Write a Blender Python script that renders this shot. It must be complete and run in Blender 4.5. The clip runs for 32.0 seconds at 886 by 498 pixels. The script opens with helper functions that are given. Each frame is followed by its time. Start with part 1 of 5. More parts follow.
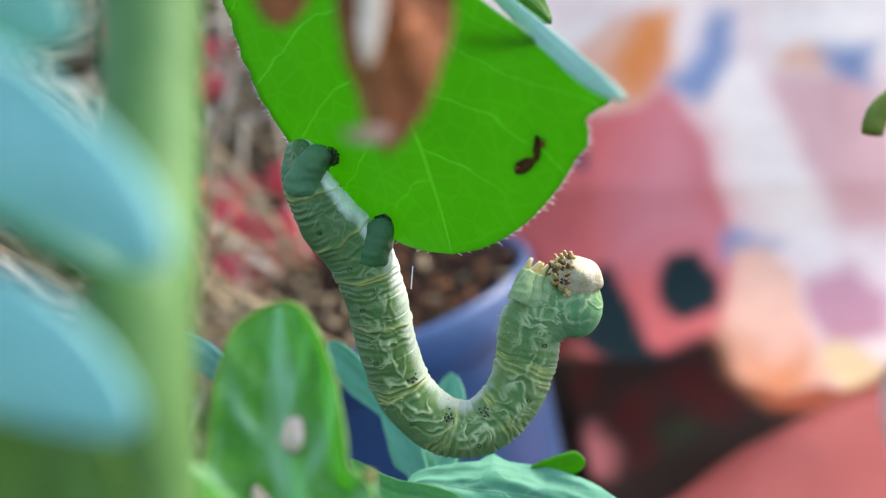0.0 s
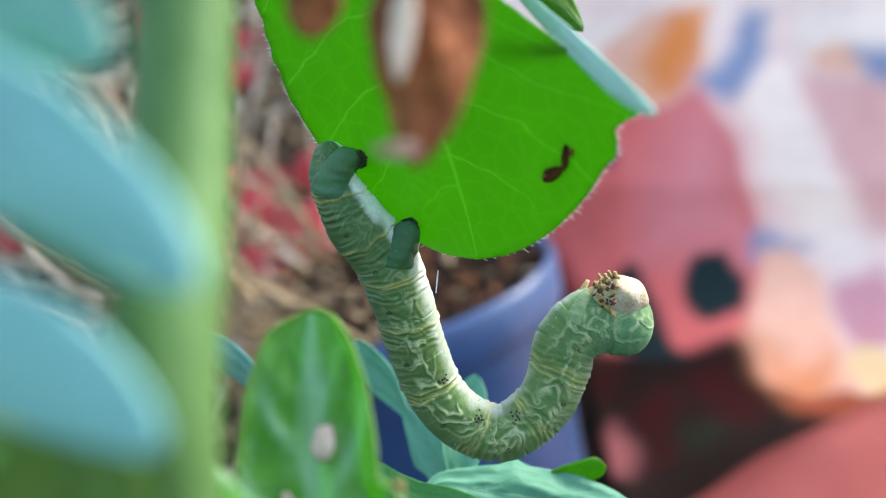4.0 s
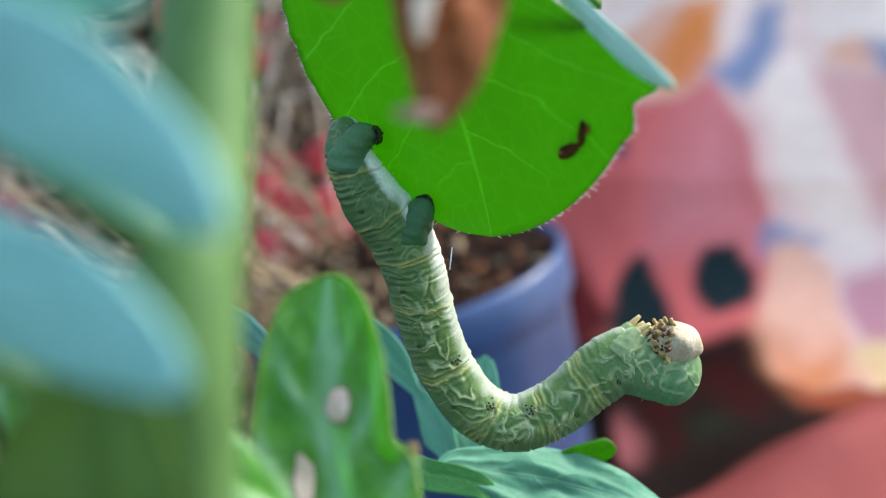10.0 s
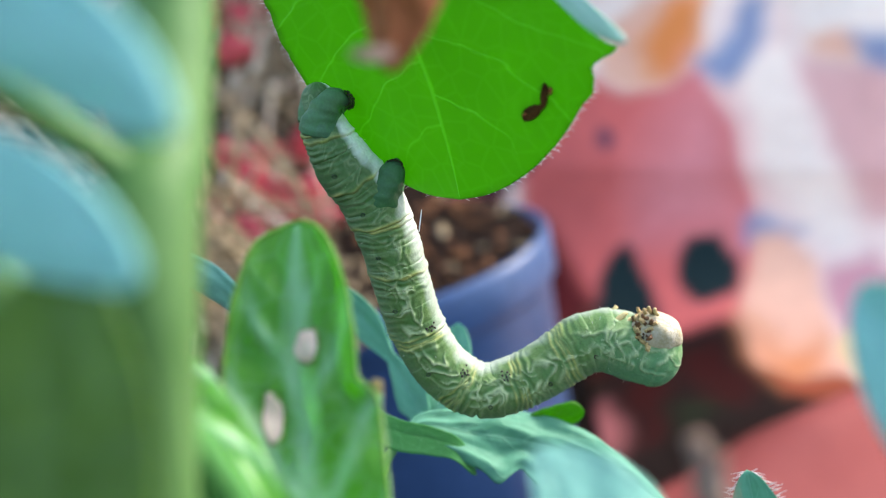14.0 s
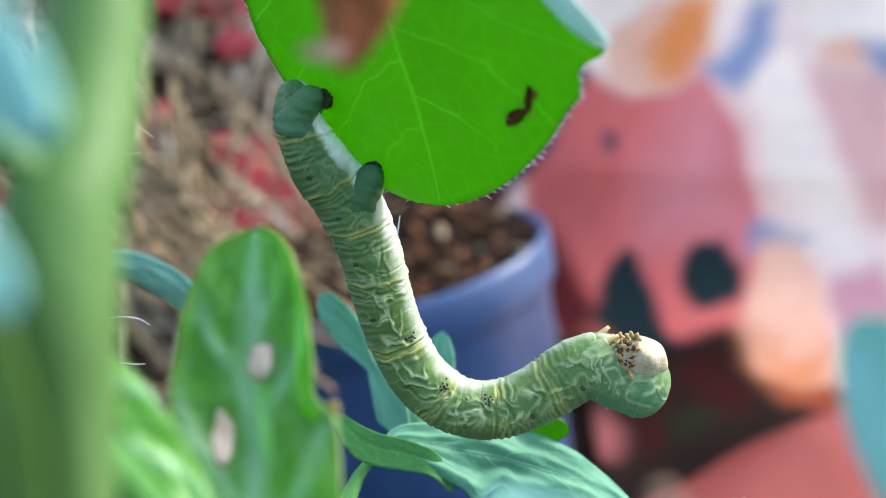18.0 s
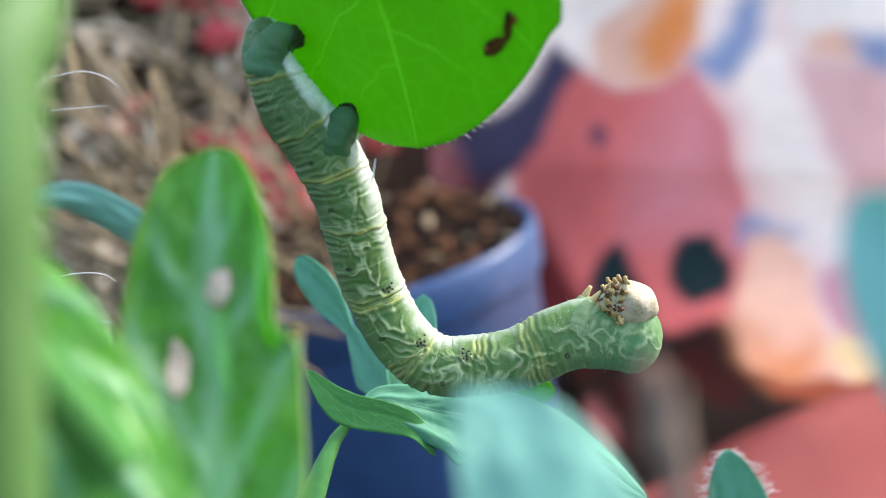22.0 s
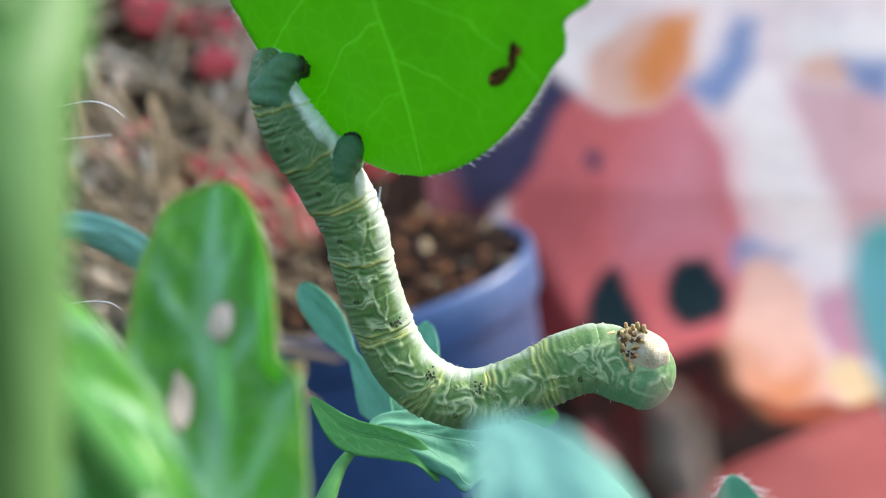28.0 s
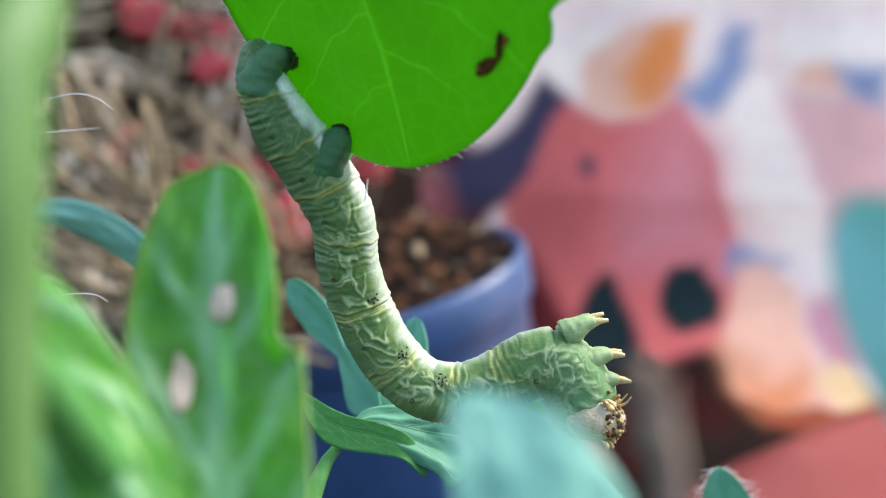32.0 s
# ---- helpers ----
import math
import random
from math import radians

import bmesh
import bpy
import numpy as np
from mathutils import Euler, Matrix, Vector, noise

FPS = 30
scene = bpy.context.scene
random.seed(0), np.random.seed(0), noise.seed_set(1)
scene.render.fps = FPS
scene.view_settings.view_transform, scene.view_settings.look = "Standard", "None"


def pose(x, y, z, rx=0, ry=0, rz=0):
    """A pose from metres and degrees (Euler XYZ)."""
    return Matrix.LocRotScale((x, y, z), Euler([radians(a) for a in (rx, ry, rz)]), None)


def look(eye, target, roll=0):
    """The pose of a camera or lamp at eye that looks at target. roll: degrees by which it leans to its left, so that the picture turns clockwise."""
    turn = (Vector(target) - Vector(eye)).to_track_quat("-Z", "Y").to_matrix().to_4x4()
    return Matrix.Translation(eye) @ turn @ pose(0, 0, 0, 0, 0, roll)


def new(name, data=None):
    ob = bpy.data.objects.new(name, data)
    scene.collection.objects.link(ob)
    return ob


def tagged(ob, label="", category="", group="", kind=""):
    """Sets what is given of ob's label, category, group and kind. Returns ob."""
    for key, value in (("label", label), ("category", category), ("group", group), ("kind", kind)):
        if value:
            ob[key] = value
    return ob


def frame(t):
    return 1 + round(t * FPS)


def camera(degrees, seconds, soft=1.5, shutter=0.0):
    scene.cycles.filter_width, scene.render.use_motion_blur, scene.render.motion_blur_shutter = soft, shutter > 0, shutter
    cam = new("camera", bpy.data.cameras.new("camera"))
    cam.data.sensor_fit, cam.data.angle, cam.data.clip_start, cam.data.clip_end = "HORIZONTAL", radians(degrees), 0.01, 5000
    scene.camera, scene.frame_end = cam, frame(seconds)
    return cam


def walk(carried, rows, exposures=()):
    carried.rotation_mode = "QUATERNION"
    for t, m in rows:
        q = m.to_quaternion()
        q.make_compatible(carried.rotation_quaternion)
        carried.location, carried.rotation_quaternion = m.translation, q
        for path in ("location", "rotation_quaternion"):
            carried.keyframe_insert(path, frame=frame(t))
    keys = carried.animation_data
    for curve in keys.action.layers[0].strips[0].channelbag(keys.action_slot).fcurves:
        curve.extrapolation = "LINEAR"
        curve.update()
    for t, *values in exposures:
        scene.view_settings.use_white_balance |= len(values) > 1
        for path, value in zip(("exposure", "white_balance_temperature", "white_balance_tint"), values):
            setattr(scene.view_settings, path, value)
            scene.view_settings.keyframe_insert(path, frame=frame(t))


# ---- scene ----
cam = camera(47.0, 32.0, soft=0.95)
cam.data.dof.use_dof = True
cam.data.dof.focus_distance = 0.0975
cam.data.dof.aperture_fstop = 18.0
# seconds, place in metres, yaw, pitch, lean in degrees
PATH = [
    (0, 0.00118, -0.00049, 0.22024, 0.352, -16.719, -1.386),
    (0.5, 0.00145, -0.00044, 0.22015, 0.386, -16.547, -1.816),
    (1, 0.00073, -0.00019, 0.22066, 0.687, -16.646, -1.516),
    (1.5, 0.00072, -0.00020, 0.22098, 0.879, -16.753, -0.972),
    (2, 0.00141, -0.00028, 0.22120, 0.769, -16.840, -0.889),
    (2.5, 0.00024, -0.00035, 0.21915, 0.953, -16.885, -1.696),
    (4.5, 0.00130, -0.00020, 0.22179, 1.893, -17.181, -0.126),
    (5, 0.00130, -0.00064, 0.22130, 1.515, -16.994, -0.286),
    (5.5, -0.00107, -0.00056, 0.21910, 1.743, -17.360, -0.976),
    (6, -0.00094, 0.00078, 0.21903, 2.492, -17.304, -0.697),
    (6.5, -0.00176, 0.00058, 0.21859, 2.332, -17.446, -0.956),
    (7, -0.00114, -0.00034, 0.21833, 2.428, -17.307, -0.979),
    (7.5, -0.00057, -0.00020, 0.21836, 2.463, -16.908, -0.550),
    (8, -0.00005, -0.00140, 0.21804, 2.232, -17.493, -0.574),
    (8.5, -0.00190, -0.00108, 0.21643, 2.492, -17.357, -0.467),
    (9, -0.00014, -0.00124, 0.21883, 2.346, -17.221, -0.321),
    (9.5, 0.00006, -0.00137, 0.21899, 2.265, -17.396, -0.541),
    (10, 0.00068, -0.00080, 0.22018, 2.375, -17.648, 0.183),
    (10.5, 0.00112, -0.00106, 0.21991, 2.385, -17.613, 0.215),
    (11, 0.00209, -0.00213, 0.21903, 2.083, -17.690, 0.443),
    (11.5, 0.00218, -0.00232, 0.21947, 2.041, -18.020, 0.537),
    (12, 0.00208, -0.00256, 0.21920, 1.946, -17.879, 0.368),
    (12.5, 0.00240, -0.00308, 0.21987, 1.851, -17.670, 0.520),
    (13, 0.00220, -0.00362, 0.21898, 1.865, -17.695, 0.270),
    (13.5, 0.00258, -0.00439, 0.21810, 1.705, -17.836, 0.338),
    (14, 0.00273, -0.00430, 0.21805, 1.746, -17.926, 0.503),
    (14.5, 0.00239, -0.00383, 0.21900, 1.884, -17.825, 0.479),
    (16.5, 0.00331, -0.00517, 0.21854, 1.787, -17.612, 0.523),
    (17, 0.00347, -0.00259, 0.21838, 1.894, -17.597, 1.059),
    (17.5, 0.00532, -0.00188, 0.21797, 1.758, -17.804, 1.538),
    (18, 0.00501, 0.00039, 0.21761, 2.059, -18.036, 1.818),
    (18.5, 0.00662, 0.00107, 0.21789, 1.928, -18.002, 2.165),
    (19, 0.00768, 0.00069, 0.21547, 1.675, -18.222, 2.040),
    (19.5, 0.00732, 0.00125, 0.21410, 1.913, -18.198, 1.934),
    (20, 0.00774, 0.00159, 0.21408, 1.679, -17.923, 1.883),
    (20.5, 0.00701, 0.00203, 0.21290, 1.709, -17.860, 1.826),
    (21, 0.00605, 0.00277, 0.21176, 1.738, -17.723, 1.547),
    (21.5, 0.00585, 0.00355, 0.21287, 1.707, -17.711, 1.822),
    (22, 0.00611, 0.00284, 0.21136, 1.469, -17.763, 1.652),
    (22.5, 0.00728, 0.00264, 0.21329, 1.273, -17.821, 1.910),
    (23, 0.00598, 0.00326, 0.21200, 1.479, -17.325, 1.509),
    (23.5, 0.00657, 0.00346, 0.21233, 1.436, -17.146, 1.478),
    (24, 0.00644, 0.00367, 0.21301, 1.317, -16.754, 1.594),
    (24.5, 0.00603, 0.00378, 0.21232, 1.430, -16.345, 1.605),
    (26.5, 0.00519, 0.00329, 0.21160, 1.224, -16.190, 1.833),
    (27, 0.00529, 0.00264, 0.21146, 1.111, -16.253, 1.803),
    (27.5, 0.00554, 0.00230, 0.21191, 1.228, -16.391, 1.936),
    (28, 0.00523, 0.00220, 0.21180, 1.197, -16.389, 1.493),
    (28.5, 0.00617, 0.00323, 0.21121, 1.320, -16.467, 1.909),
    (29, 0.00518, 0.00302, 0.21262, 1.060, -16.255, 1.348),
    (29.5, 0.00693, 0.00341, 0.21187, 1.279, -16.082, 1.720),
    (30, 0.00571, 0.00330, 0.21263, 1.146, -16.129, 1.863),
    (30.5, 0.00628, 0.00472, 0.21231, 1.310, -15.849, 1.632),
    (31, 0.00556, 0.00382, 0.21256, 1.143, -15.866, 1.788),
    (31.5, 0.00671, 0.00238, 0.21194, 1.021, -15.910, 2.478),
    (32, 0.00595, 0.00199, 0.21047, 0.913, -15.955, 1.819),
]
walk(cam, [(t, pose(x, y, z, 90 + pitch, 0, yaw) @ pose(0, 0, 0, 0, 0, lean)) for t, x, y, z, yaw, pitch, lean in PATH],
     exposures=[(t, e, 6580, 14) for t, e in ((0.0, 1.81), (5.0, 1.79), (8.3, 1.77), (9.0, 1.59), (10.2, 1.59), (10.8, 1.75), (14.0, 1.81), (24.0, 1.78), (29.0, 1.75), (32.0, 1.69))])

# ---------------------------------------------------------------- light
SUN_HEIGHT, SUN_TURN = 45.0, 56.0
world = bpy.data.worlds.new("sky")
scene.world = world
world.use_nodes = True
wn, wl = world.node_tree.nodes, world.node_tree.links
sky = wn.new("ShaderNodeTexSky")
sky.sky_type, sky.sun_disc = "NISHITA", False
sky.sun_elevation, sky.sun_rotation = radians(SUN_HEIGHT), radians(SUN_TURN)
sky.air_density, sky.dust_density = 1.0, 2.5
wl.new(sky.outputs[0], wn["Background"].inputs[0])
wn["Background"].inputs[1].default_value = 0.15
sun_data = bpy.data.lights.new("sun", "SUN")
sun_data.energy, sun_data.angle, sun_data.color = 1.6, radians(22), (1.0, 0.97, 0.92)
sun = new("sun", sun_data)
away = Vector((math.sin(radians(SUN_TURN)) * math.cos(radians(SUN_HEIGHT)), math.cos(radians(SUN_TURN)) * math.cos(radians(SUN_HEIGHT)), math.sin(radians(SUN_HEIGHT))))
sun.matrix_world = look(away * 3, (0, 0, 0))


# ---------------------------------------------------------------- materials
def material(name, rough=0.6, specular=0.3):
    m = bpy.data.materials.new(name)
    m.use_nodes = True
    b = m.node_tree.nodes["Principled BSDF"]
    b.inputs["Roughness"].default_value = rough
    b.inputs["Specular IOR Level"].default_value = specular
    return m, m.node_tree.nodes, m.node_tree.links, b


def coords(n, l, scale=1.0, stretch=(1, 1, 1), kind="Object"):
    c, mp = n.new("ShaderNodeTexCoord"), n.new("ShaderNodeMapping")
    mp.inputs["Scale"].default_value = [scale * s for s in stretch]
    l.new(c.outputs[kind], mp.inputs["Vector"])
    return mp.outputs[0]


def noise_out(n, l, vec, scale, detail=4.0, rough=0.55, warp=0.0):
    t = n.new("ShaderNodeTexNoise")
    t.inputs["Scale"].default_value, t.inputs["Detail"].default_value = scale, detail
    t.inputs["Roughness"].default_value, t.inputs["Distortion"].default_value = rough, warp
    l.new(vec, t.inputs["Vector"])
    return t.outputs["Fac"]


def ramp(n, l, fac, stops):
    r = n.new("ShaderNodeValToRGB")
    while len(r.color_ramp.elements) < len(stops):
        r.color_ramp.elements.new(0.5)
    for e, (at, col) in zip(r.color_ramp.elements, stops):
        e.position, e.color = at, (*col, 1.0)
    l.new(fac, r.inputs[0])
    return r.outputs[0]


def mixed(n, l, fac, a, b, kind="MIX"):
    m = n.new("ShaderNodeMix")
    m.data_type, m.blend_type = "RGBA", kind
    for socket, value in ((m.inputs[0], fac), (m.inputs[6], a), (m.inputs[7], b)):
        if isinstance(value, bpy.types.NodeSocket):
            l.new(value, socket)
        elif isinstance(value, tuple):
            socket.default_value = (*value, 1.0)
        else:
            socket.default_value = value
    return m.outputs[2]


def bumped(n, l, b, height, strength, distance):
    bp = n.new("ShaderNodeBump")
    bp.inputs["Strength"].default_value, bp.inputs["Distance"].default_value = strength, distance
    l.new(height, bp.inputs["Height"])
    l.new(bp.outputs[0], b.inputs["Normal"])


def plain(name, dark, light, scale, rough=0.6, specular=0.3, bump=0.3, depth=0.0005, kind="Object", stretch=(1, 1, 1)):
    """Two tones mixed by noise at two sizes, with a fine relief."""
    m, n, l, b = material(name, rough, specular)
    vec = coords(n, l, 1.0, stretch, kind)
    big, fine = noise_out(n, l, vec, scale, 3), noise_out(n, l, vec, scale * 7, 6)
    tone = mixed(n, l, 0.4, big, fine)
    l.new(ramp(n, l, tone, [(0.3, dark), (0.7, light)]), b.inputs["Base Color"])
    bumped(n, l, b, fine, bump, depth)
    return m


def leaf_material(name, dark, light, vein, glow, translucent=0.45, rough=0.45, specular=0.35, vein_scale=1.0, rib=40.0, relief=0.0003, sweep=0.3, thin=34.0, strong=0.5):
    """A leaf blade: UV x runs along the midrib, UV y across it from -1 to 1."""
    m, n, l, b = material(name, rough, specular)
    out = n["Material Output"]
    uv = n.new("ShaderNodeUVMap")
    uv.uv_map = "blade"
    sep = n.new("ShaderNodeSeparateXYZ")
    l.new(uv.outputs[0], sep.inputs[0])

    def calc(op, a, c=None, d=None):
        t = n.new("ShaderNodeMath")
        t.operation = op
        for i, value in enumerate((a, c, d)):
            if value is None:
                continue
            if isinstance(value, (int, float)):
                t.inputs[i].default_value = value
            else:
                l.new(value, t.inputs[i])
        return t.outputs[0]

    obj = coords(n, l, 1.0)
    wob = noise_out(n, l, obj, 90.0, 3)
    across = calc("ABSOLUTE", calc("ADD", sep.outputs[1], calc("MULTIPLY", calc("SUBTRACT", wob, 0.5), 0.05)))
    # midrib
    mid = calc("SUBTRACT", 1.0, calc("SMOOTH_MIN", calc("MULTIPLY", across, rib), 1.0, 0.2))
    # side veins rising from the midrib
    rise = calc("ADD", calc("SUBTRACT", sep.outputs[0], calc("MULTIPLY", calc("POWER", across, 1.2), sweep)), calc("ADD", calc("MULTIPLY", calc("SUBTRACT", wob, 0.5), 0.10), calc("MULTIPLY", calc("SIGN", sep.outputs[1]), 0.035)))
    saw = calc("ABSOLUTE", calc("SUBTRACT", calc("FRACT", calc("MULTIPLY", rise, 7.0 * vein_scale)), 0.5))
    side = calc("SUBTRACT", 1.0, calc("SMOOTH_MIN", calc("MULTIPLY", saw, thin), 1.0, 0.2))
    # fine net between the veins
    net = n.new("ShaderNodeTexVoronoi")
    net.feature = "DISTANCE_TO_EDGE"
    net.inputs["Scale"].default_value = 420.0
    l.new(obj, net.inputs["Vector"])
    cell = calc("SUBTRACT", 1.0, calc("MINIMUM", calc("MULTIPLY", net.outputs["Distance"], 9.0), 1.0))
    lines = calc("MINIMUM", calc("ADD", calc("ADD", calc("MAXIMUM", mid, 0.0), calc("MULTIPLY", calc("MULTIPLY", calc("MAXIMUM", side, 0.0), 0.75), calc("MINIMUM", calc("MAXIMUM", calc("MULTIPLY", calc("SUBTRACT", 0.93, sep.outputs[0]), 7.0), 0.0), 1.0))), calc("MULTIPLY", cell, 0.20)), 1.0)
    blot = noise_out(n, l, obj, 160.0, 5)
    base = ramp(n, l, blot, [(0.3, dark), (0.72, light)])
    col = mixed(n, l, calc("MULTIPLY", lines, 0.6), base, vein)
    l.new(col, b.inputs["Base Color"])
    tr = n.new("ShaderNodeBsdfTranslucent")
    l.new(mixed(n, l, calc("MULTIPLY", lines, strong), glow, tuple(min(1.0, 1.6 * g + 0.05) for g in glow)), tr.inputs[0])
    mixer = n.new("ShaderNodeMixShader")
    mixer.inputs[0].default_value = translucent
    l.new(b.outputs[0], mixer.inputs[1])
    l.new(tr.outputs[0], mixer.inputs[2])
    l.new(mixer.outputs[0], out.inputs["Surface"])
    height = calc("ADD", calc("MULTIPLY", lines, 0.6), calc("MULTIPLY", blot, 0.5))
    bp = n.new("ShaderNodeBump")
    bp.inputs["Strength"].default_value, bp.inputs["Distance"].default_value = 0.5, relief
    l.new(height, bp.inputs["Height"])
    l.new(bp.outputs[0], b.inputs["Normal"])
    return m


def skin_material(name, dorsal, lateral, ventral, pale, seam=(0.60, 0.57, 0.17), deep=(0.055, 0.18, 0.045), fore=None, hind=None):
    """Caterpillar skin: bluish back, green sides, whitish belly (local z) painted sunlit at the hind end, pale ridges,
    yellow seams, dark specks and a fine grain.
    """
    m, n, l, b = material(name, 0.45, 0.22)
    b.inputs["Subsurface Weight"].default_value = 0.12
    b.inputs["Subsurface Radius"].default_value = (0.0005, 0.0007, 0.0003)
    c = n.new("ShaderNodeTexCoord")
    sep = n.new("ShaderNodeSeparateXYZ")
    l.new(c.outputs["Object"], sep.inputs[0])
    rng = n.new("ShaderNodeMapRange")
    rng.inputs["From Min"].default_value, rng.inputs["From Max"].default_value = -0.0029, 0.0029
    l.new(sep.outputs[2], rng.inputs["Value"])
    vec = coords(n, l, 1.0)
    blot = noise_out(n, l, vec, 600.0, 5, warp=0.6)
    grain = noise_out(n, l, vec, 3600.0, 5)
    add = n.new("ShaderNodeMath")
    add.operation = "MULTIPLY_ADD"
    l.new(blot, add.inputs[0])
    add.inputs[1].default_value = 0.30
    l.new(rng.outputs[0], add.inputs[2])
    base = ramp(n, l, add.outputs[0], [(0.14, dorsal), (0.46, lateral), (0.82, lateral), (1.0, lateral)])
    pools = noise_out(n, l, vec, 330.0, 3, warp=1.0)
    base = mixed(n, l, ramp(n, l, pools, [(0.48, (0, 0, 0)), (0.66, (0.55, 0.55, 0.55))]), base, deep)

    def tone(key):
        at = n.new("ShaderNodeAttribute")
        at.attribute_name = key
        return at.outputs["Fac"]

    def times(a, k):
        t = n.new("ShaderNodeMath")
        t.operation = "MULTIPLY"
        l.new(a, t.inputs[0])
        t.inputs[1].default_value = k
        return t.outputs[0]

    if fore:
        base = mixed(n, l, times(tone("fore"), 0.75), base, fore)
        base = mixed(n, l, times(tone("hind"), 0.85), base, hind)
    base = mixed(n, l, times(tone("belly"), 0.9), base, ventral)
    # hind belly painted almost white: its sunlit rim, which the leaf shades
    if fore:
        both = n.new("ShaderNodeMath")
        both.operation = "MULTIPLY"
        l.new(tone("belly"), both.inputs[0])
        l.new(tone("hind"), both.inputs[1])
        base = mixed(n, l, both.outputs[0], base, (0.78, 0.82, 0.74))
    col = mixed(n, l, times(tone("ridge"), 0.85), base, pale)
    col = mixed(n, l, times(tone("seam"), 0.65), col, seam)
    col = mixed(n, l, times(tone("speck"), 0.8), col, (0.03, 0.02, 0.02))
    col = mixed(n, l, 0.18, col, mixed(n, l, 1.0, col, ramp(n, l, grain, [(0.3, (0.3, 0.3, 0.3)), (0.7, (1.5, 1.5, 1.5))]), "MULTIPLY"))
    l.new(col, b.inputs["Base Color"])
    bumped(n, l, b, grain, 0.5, 0.00008)
    return m


MAT_MAIN = leaf_material("leaf_blade_bright", (0.045, 0.16, 0.005), (0.085, 0.24, 0.009), (0.16, 0.36, 0.05), (0.15, 0.49, 0.004), 0.58, sweep=0.2, rib=58.0, strong=0.34)
# pale rib and veins kept wide and whitish, painting the blade's sheen too
MAT_MID = leaf_material("leaf_blade_mid", (0.075, 0.29, 0.018), (0.16, 0.44, 0.06), (0.50, 0.76, 0.58), (0.26, 0.72, 0.04), 0.44, rough=0.36, specular=0.5, vein_scale=0.6, rib=3.6, relief=0.0006, sweep=0.26, thin=4.2)
MAT_TEAL = leaf_material("leaf_blade_grey_green", (0.10, 0.36, 0.21), (0.16, 0.47, 0.29), (0.26, 0.55, 0.38), (0.06, 0.34, 0.12), 0.25, rough=0.5, specular=0.25)
MAT_BLUE = leaf_material("leaf_blade_blue_green", (0.25, 0.62, 0.54), (0.34, 0.74, 0.66), (0.40, 0.76, 0.68), (0.10, 0.42, 0.2), 0.25, rough=0.5, specular=0.4)
MAT_PALE_LEAF = leaf_material("leaf_blade_pale", (0.17, 0.46, 0.35), (0.25, 0.56, 0.44), (0.36, 0.63, 0.52), (0.12, 0.42, 0.2), 0.25, rough=0.5, specular=0.35)
MAT_MARGIN = leaf_material("leaf_margin_pale", (0.36, 0.62, 0.50), (0.46, 0.72, 0.60), (0.5, 0.74, 0.62), (0.2, 0.5, 0.2), 0.3, rough=0.5, specular=0.3)
MAT_LOW = leaf_material("leaf_blade_low", (0.07, 0.27, 0.155), (0.14, 0.39, 0.255), (0.2, 0.46, 0.32), (0.06, 0.32, 0.08), 0.25, rough=0.55, specular=0.2, vein_scale=0.6)
MAT_LOBE = leaf_material("leaf_blade_lobe", (0.045, 0.23, 0.055), (0.085, 0.32, 0.09), (0.12, 0.35, 0.14), (0.08, 0.42, 0.03), 0.3, rough=0.55, specular=0.2)
MAT_DARK = leaf_material("leaf_blade_dark", (0.04, 0.11, 0.006), (0.11, 0.23, 0.02), (0.10, 0.22, 0.06), (0.06, 0.25, 0.01), 0.12)
MAT_STEM = plain("stem_green", (0.045, 0.13, 0.022), (0.125, 0.25, 0.075), 140.0, 0.55, 0.3, 0.3, 0.0003, stretch=(1, 1, 0.2))
MAT_LOBE_STALK = plain("leaf_stalk_green", (0.05, 0.21, 0.045), (0.10, 0.30, 0.075), 160.0, 0.55, 0.25, 0.3, 0.0002)
MAT_SKIN = skin_material("caterpillar_skin", (0.12, 0.21, 0.105), (0.115, 0.205, 0.058), (0.35, 0.41, 0.31), (0.45, 0.54, 0.29), fore=(0.11, 0.32, 0.15), hind=(0.068, 0.155, 0.05))
MAT_CLASPER = skin_material("proleg_skin", (0.05, 0.145, 0.058), (0.052, 0.15, 0.05), (0.055, 0.15, 0.055), (0.11, 0.23, 0.12))
MAT_TAIL = skin_material("tail_skin", (0.075, 0.19, 0.10), (0.072, 0.18, 0.075), (0.08, 0.19, 0.08), (0.16, 0.30, 0.17))
MAT_CLASPER_PALE = plain("leg_base_skin", (0.15, 0.27, 0.10), (0.30, 0.40, 0.20), 900.0, 0.5, 0.2, 0.4, 0.0001)
MAT_HEAD = plain("head_capsule", (0.36, 0.29, 0.13), (0.58, 0.54, 0.42), 420.0, 0.55, 0.25, 0.5, 0.0002)
MAT_LEG = plain("leg_amber", (0.34, 0.23, 0.05), (0.62, 0.54, 0.24), 1500.0, 0.4, 0.4, 0.2, 0.0001)
MAT_PALP = plain("mouth_amber", (0.24, 0.12, 0.02), (0.58, 0.46, 0.20), 1100.0, 0.45, 0.35, 0.2, 0.0001)
MAT_JAW = plain("mouth_brown", (0.03, 0.012, 0.004), (0.22, 0.10, 0.025), 1800.0, 0.5, 0.3, 0.3, 0.0001)
MAT_SPOT = plain("dark_mark", (0.02, 0.02, 0.015), (0.06, 0.05, 0.03), 2000.0, 0.5, 0.3, 0.1, 0.0001)
MAT_RING = plain("spiracle_rim", (0.02, 0.04, 0.02), (0.05, 0.08, 0.04), 2000.0, 0.5, 0.3, 0.1, 0.0001)
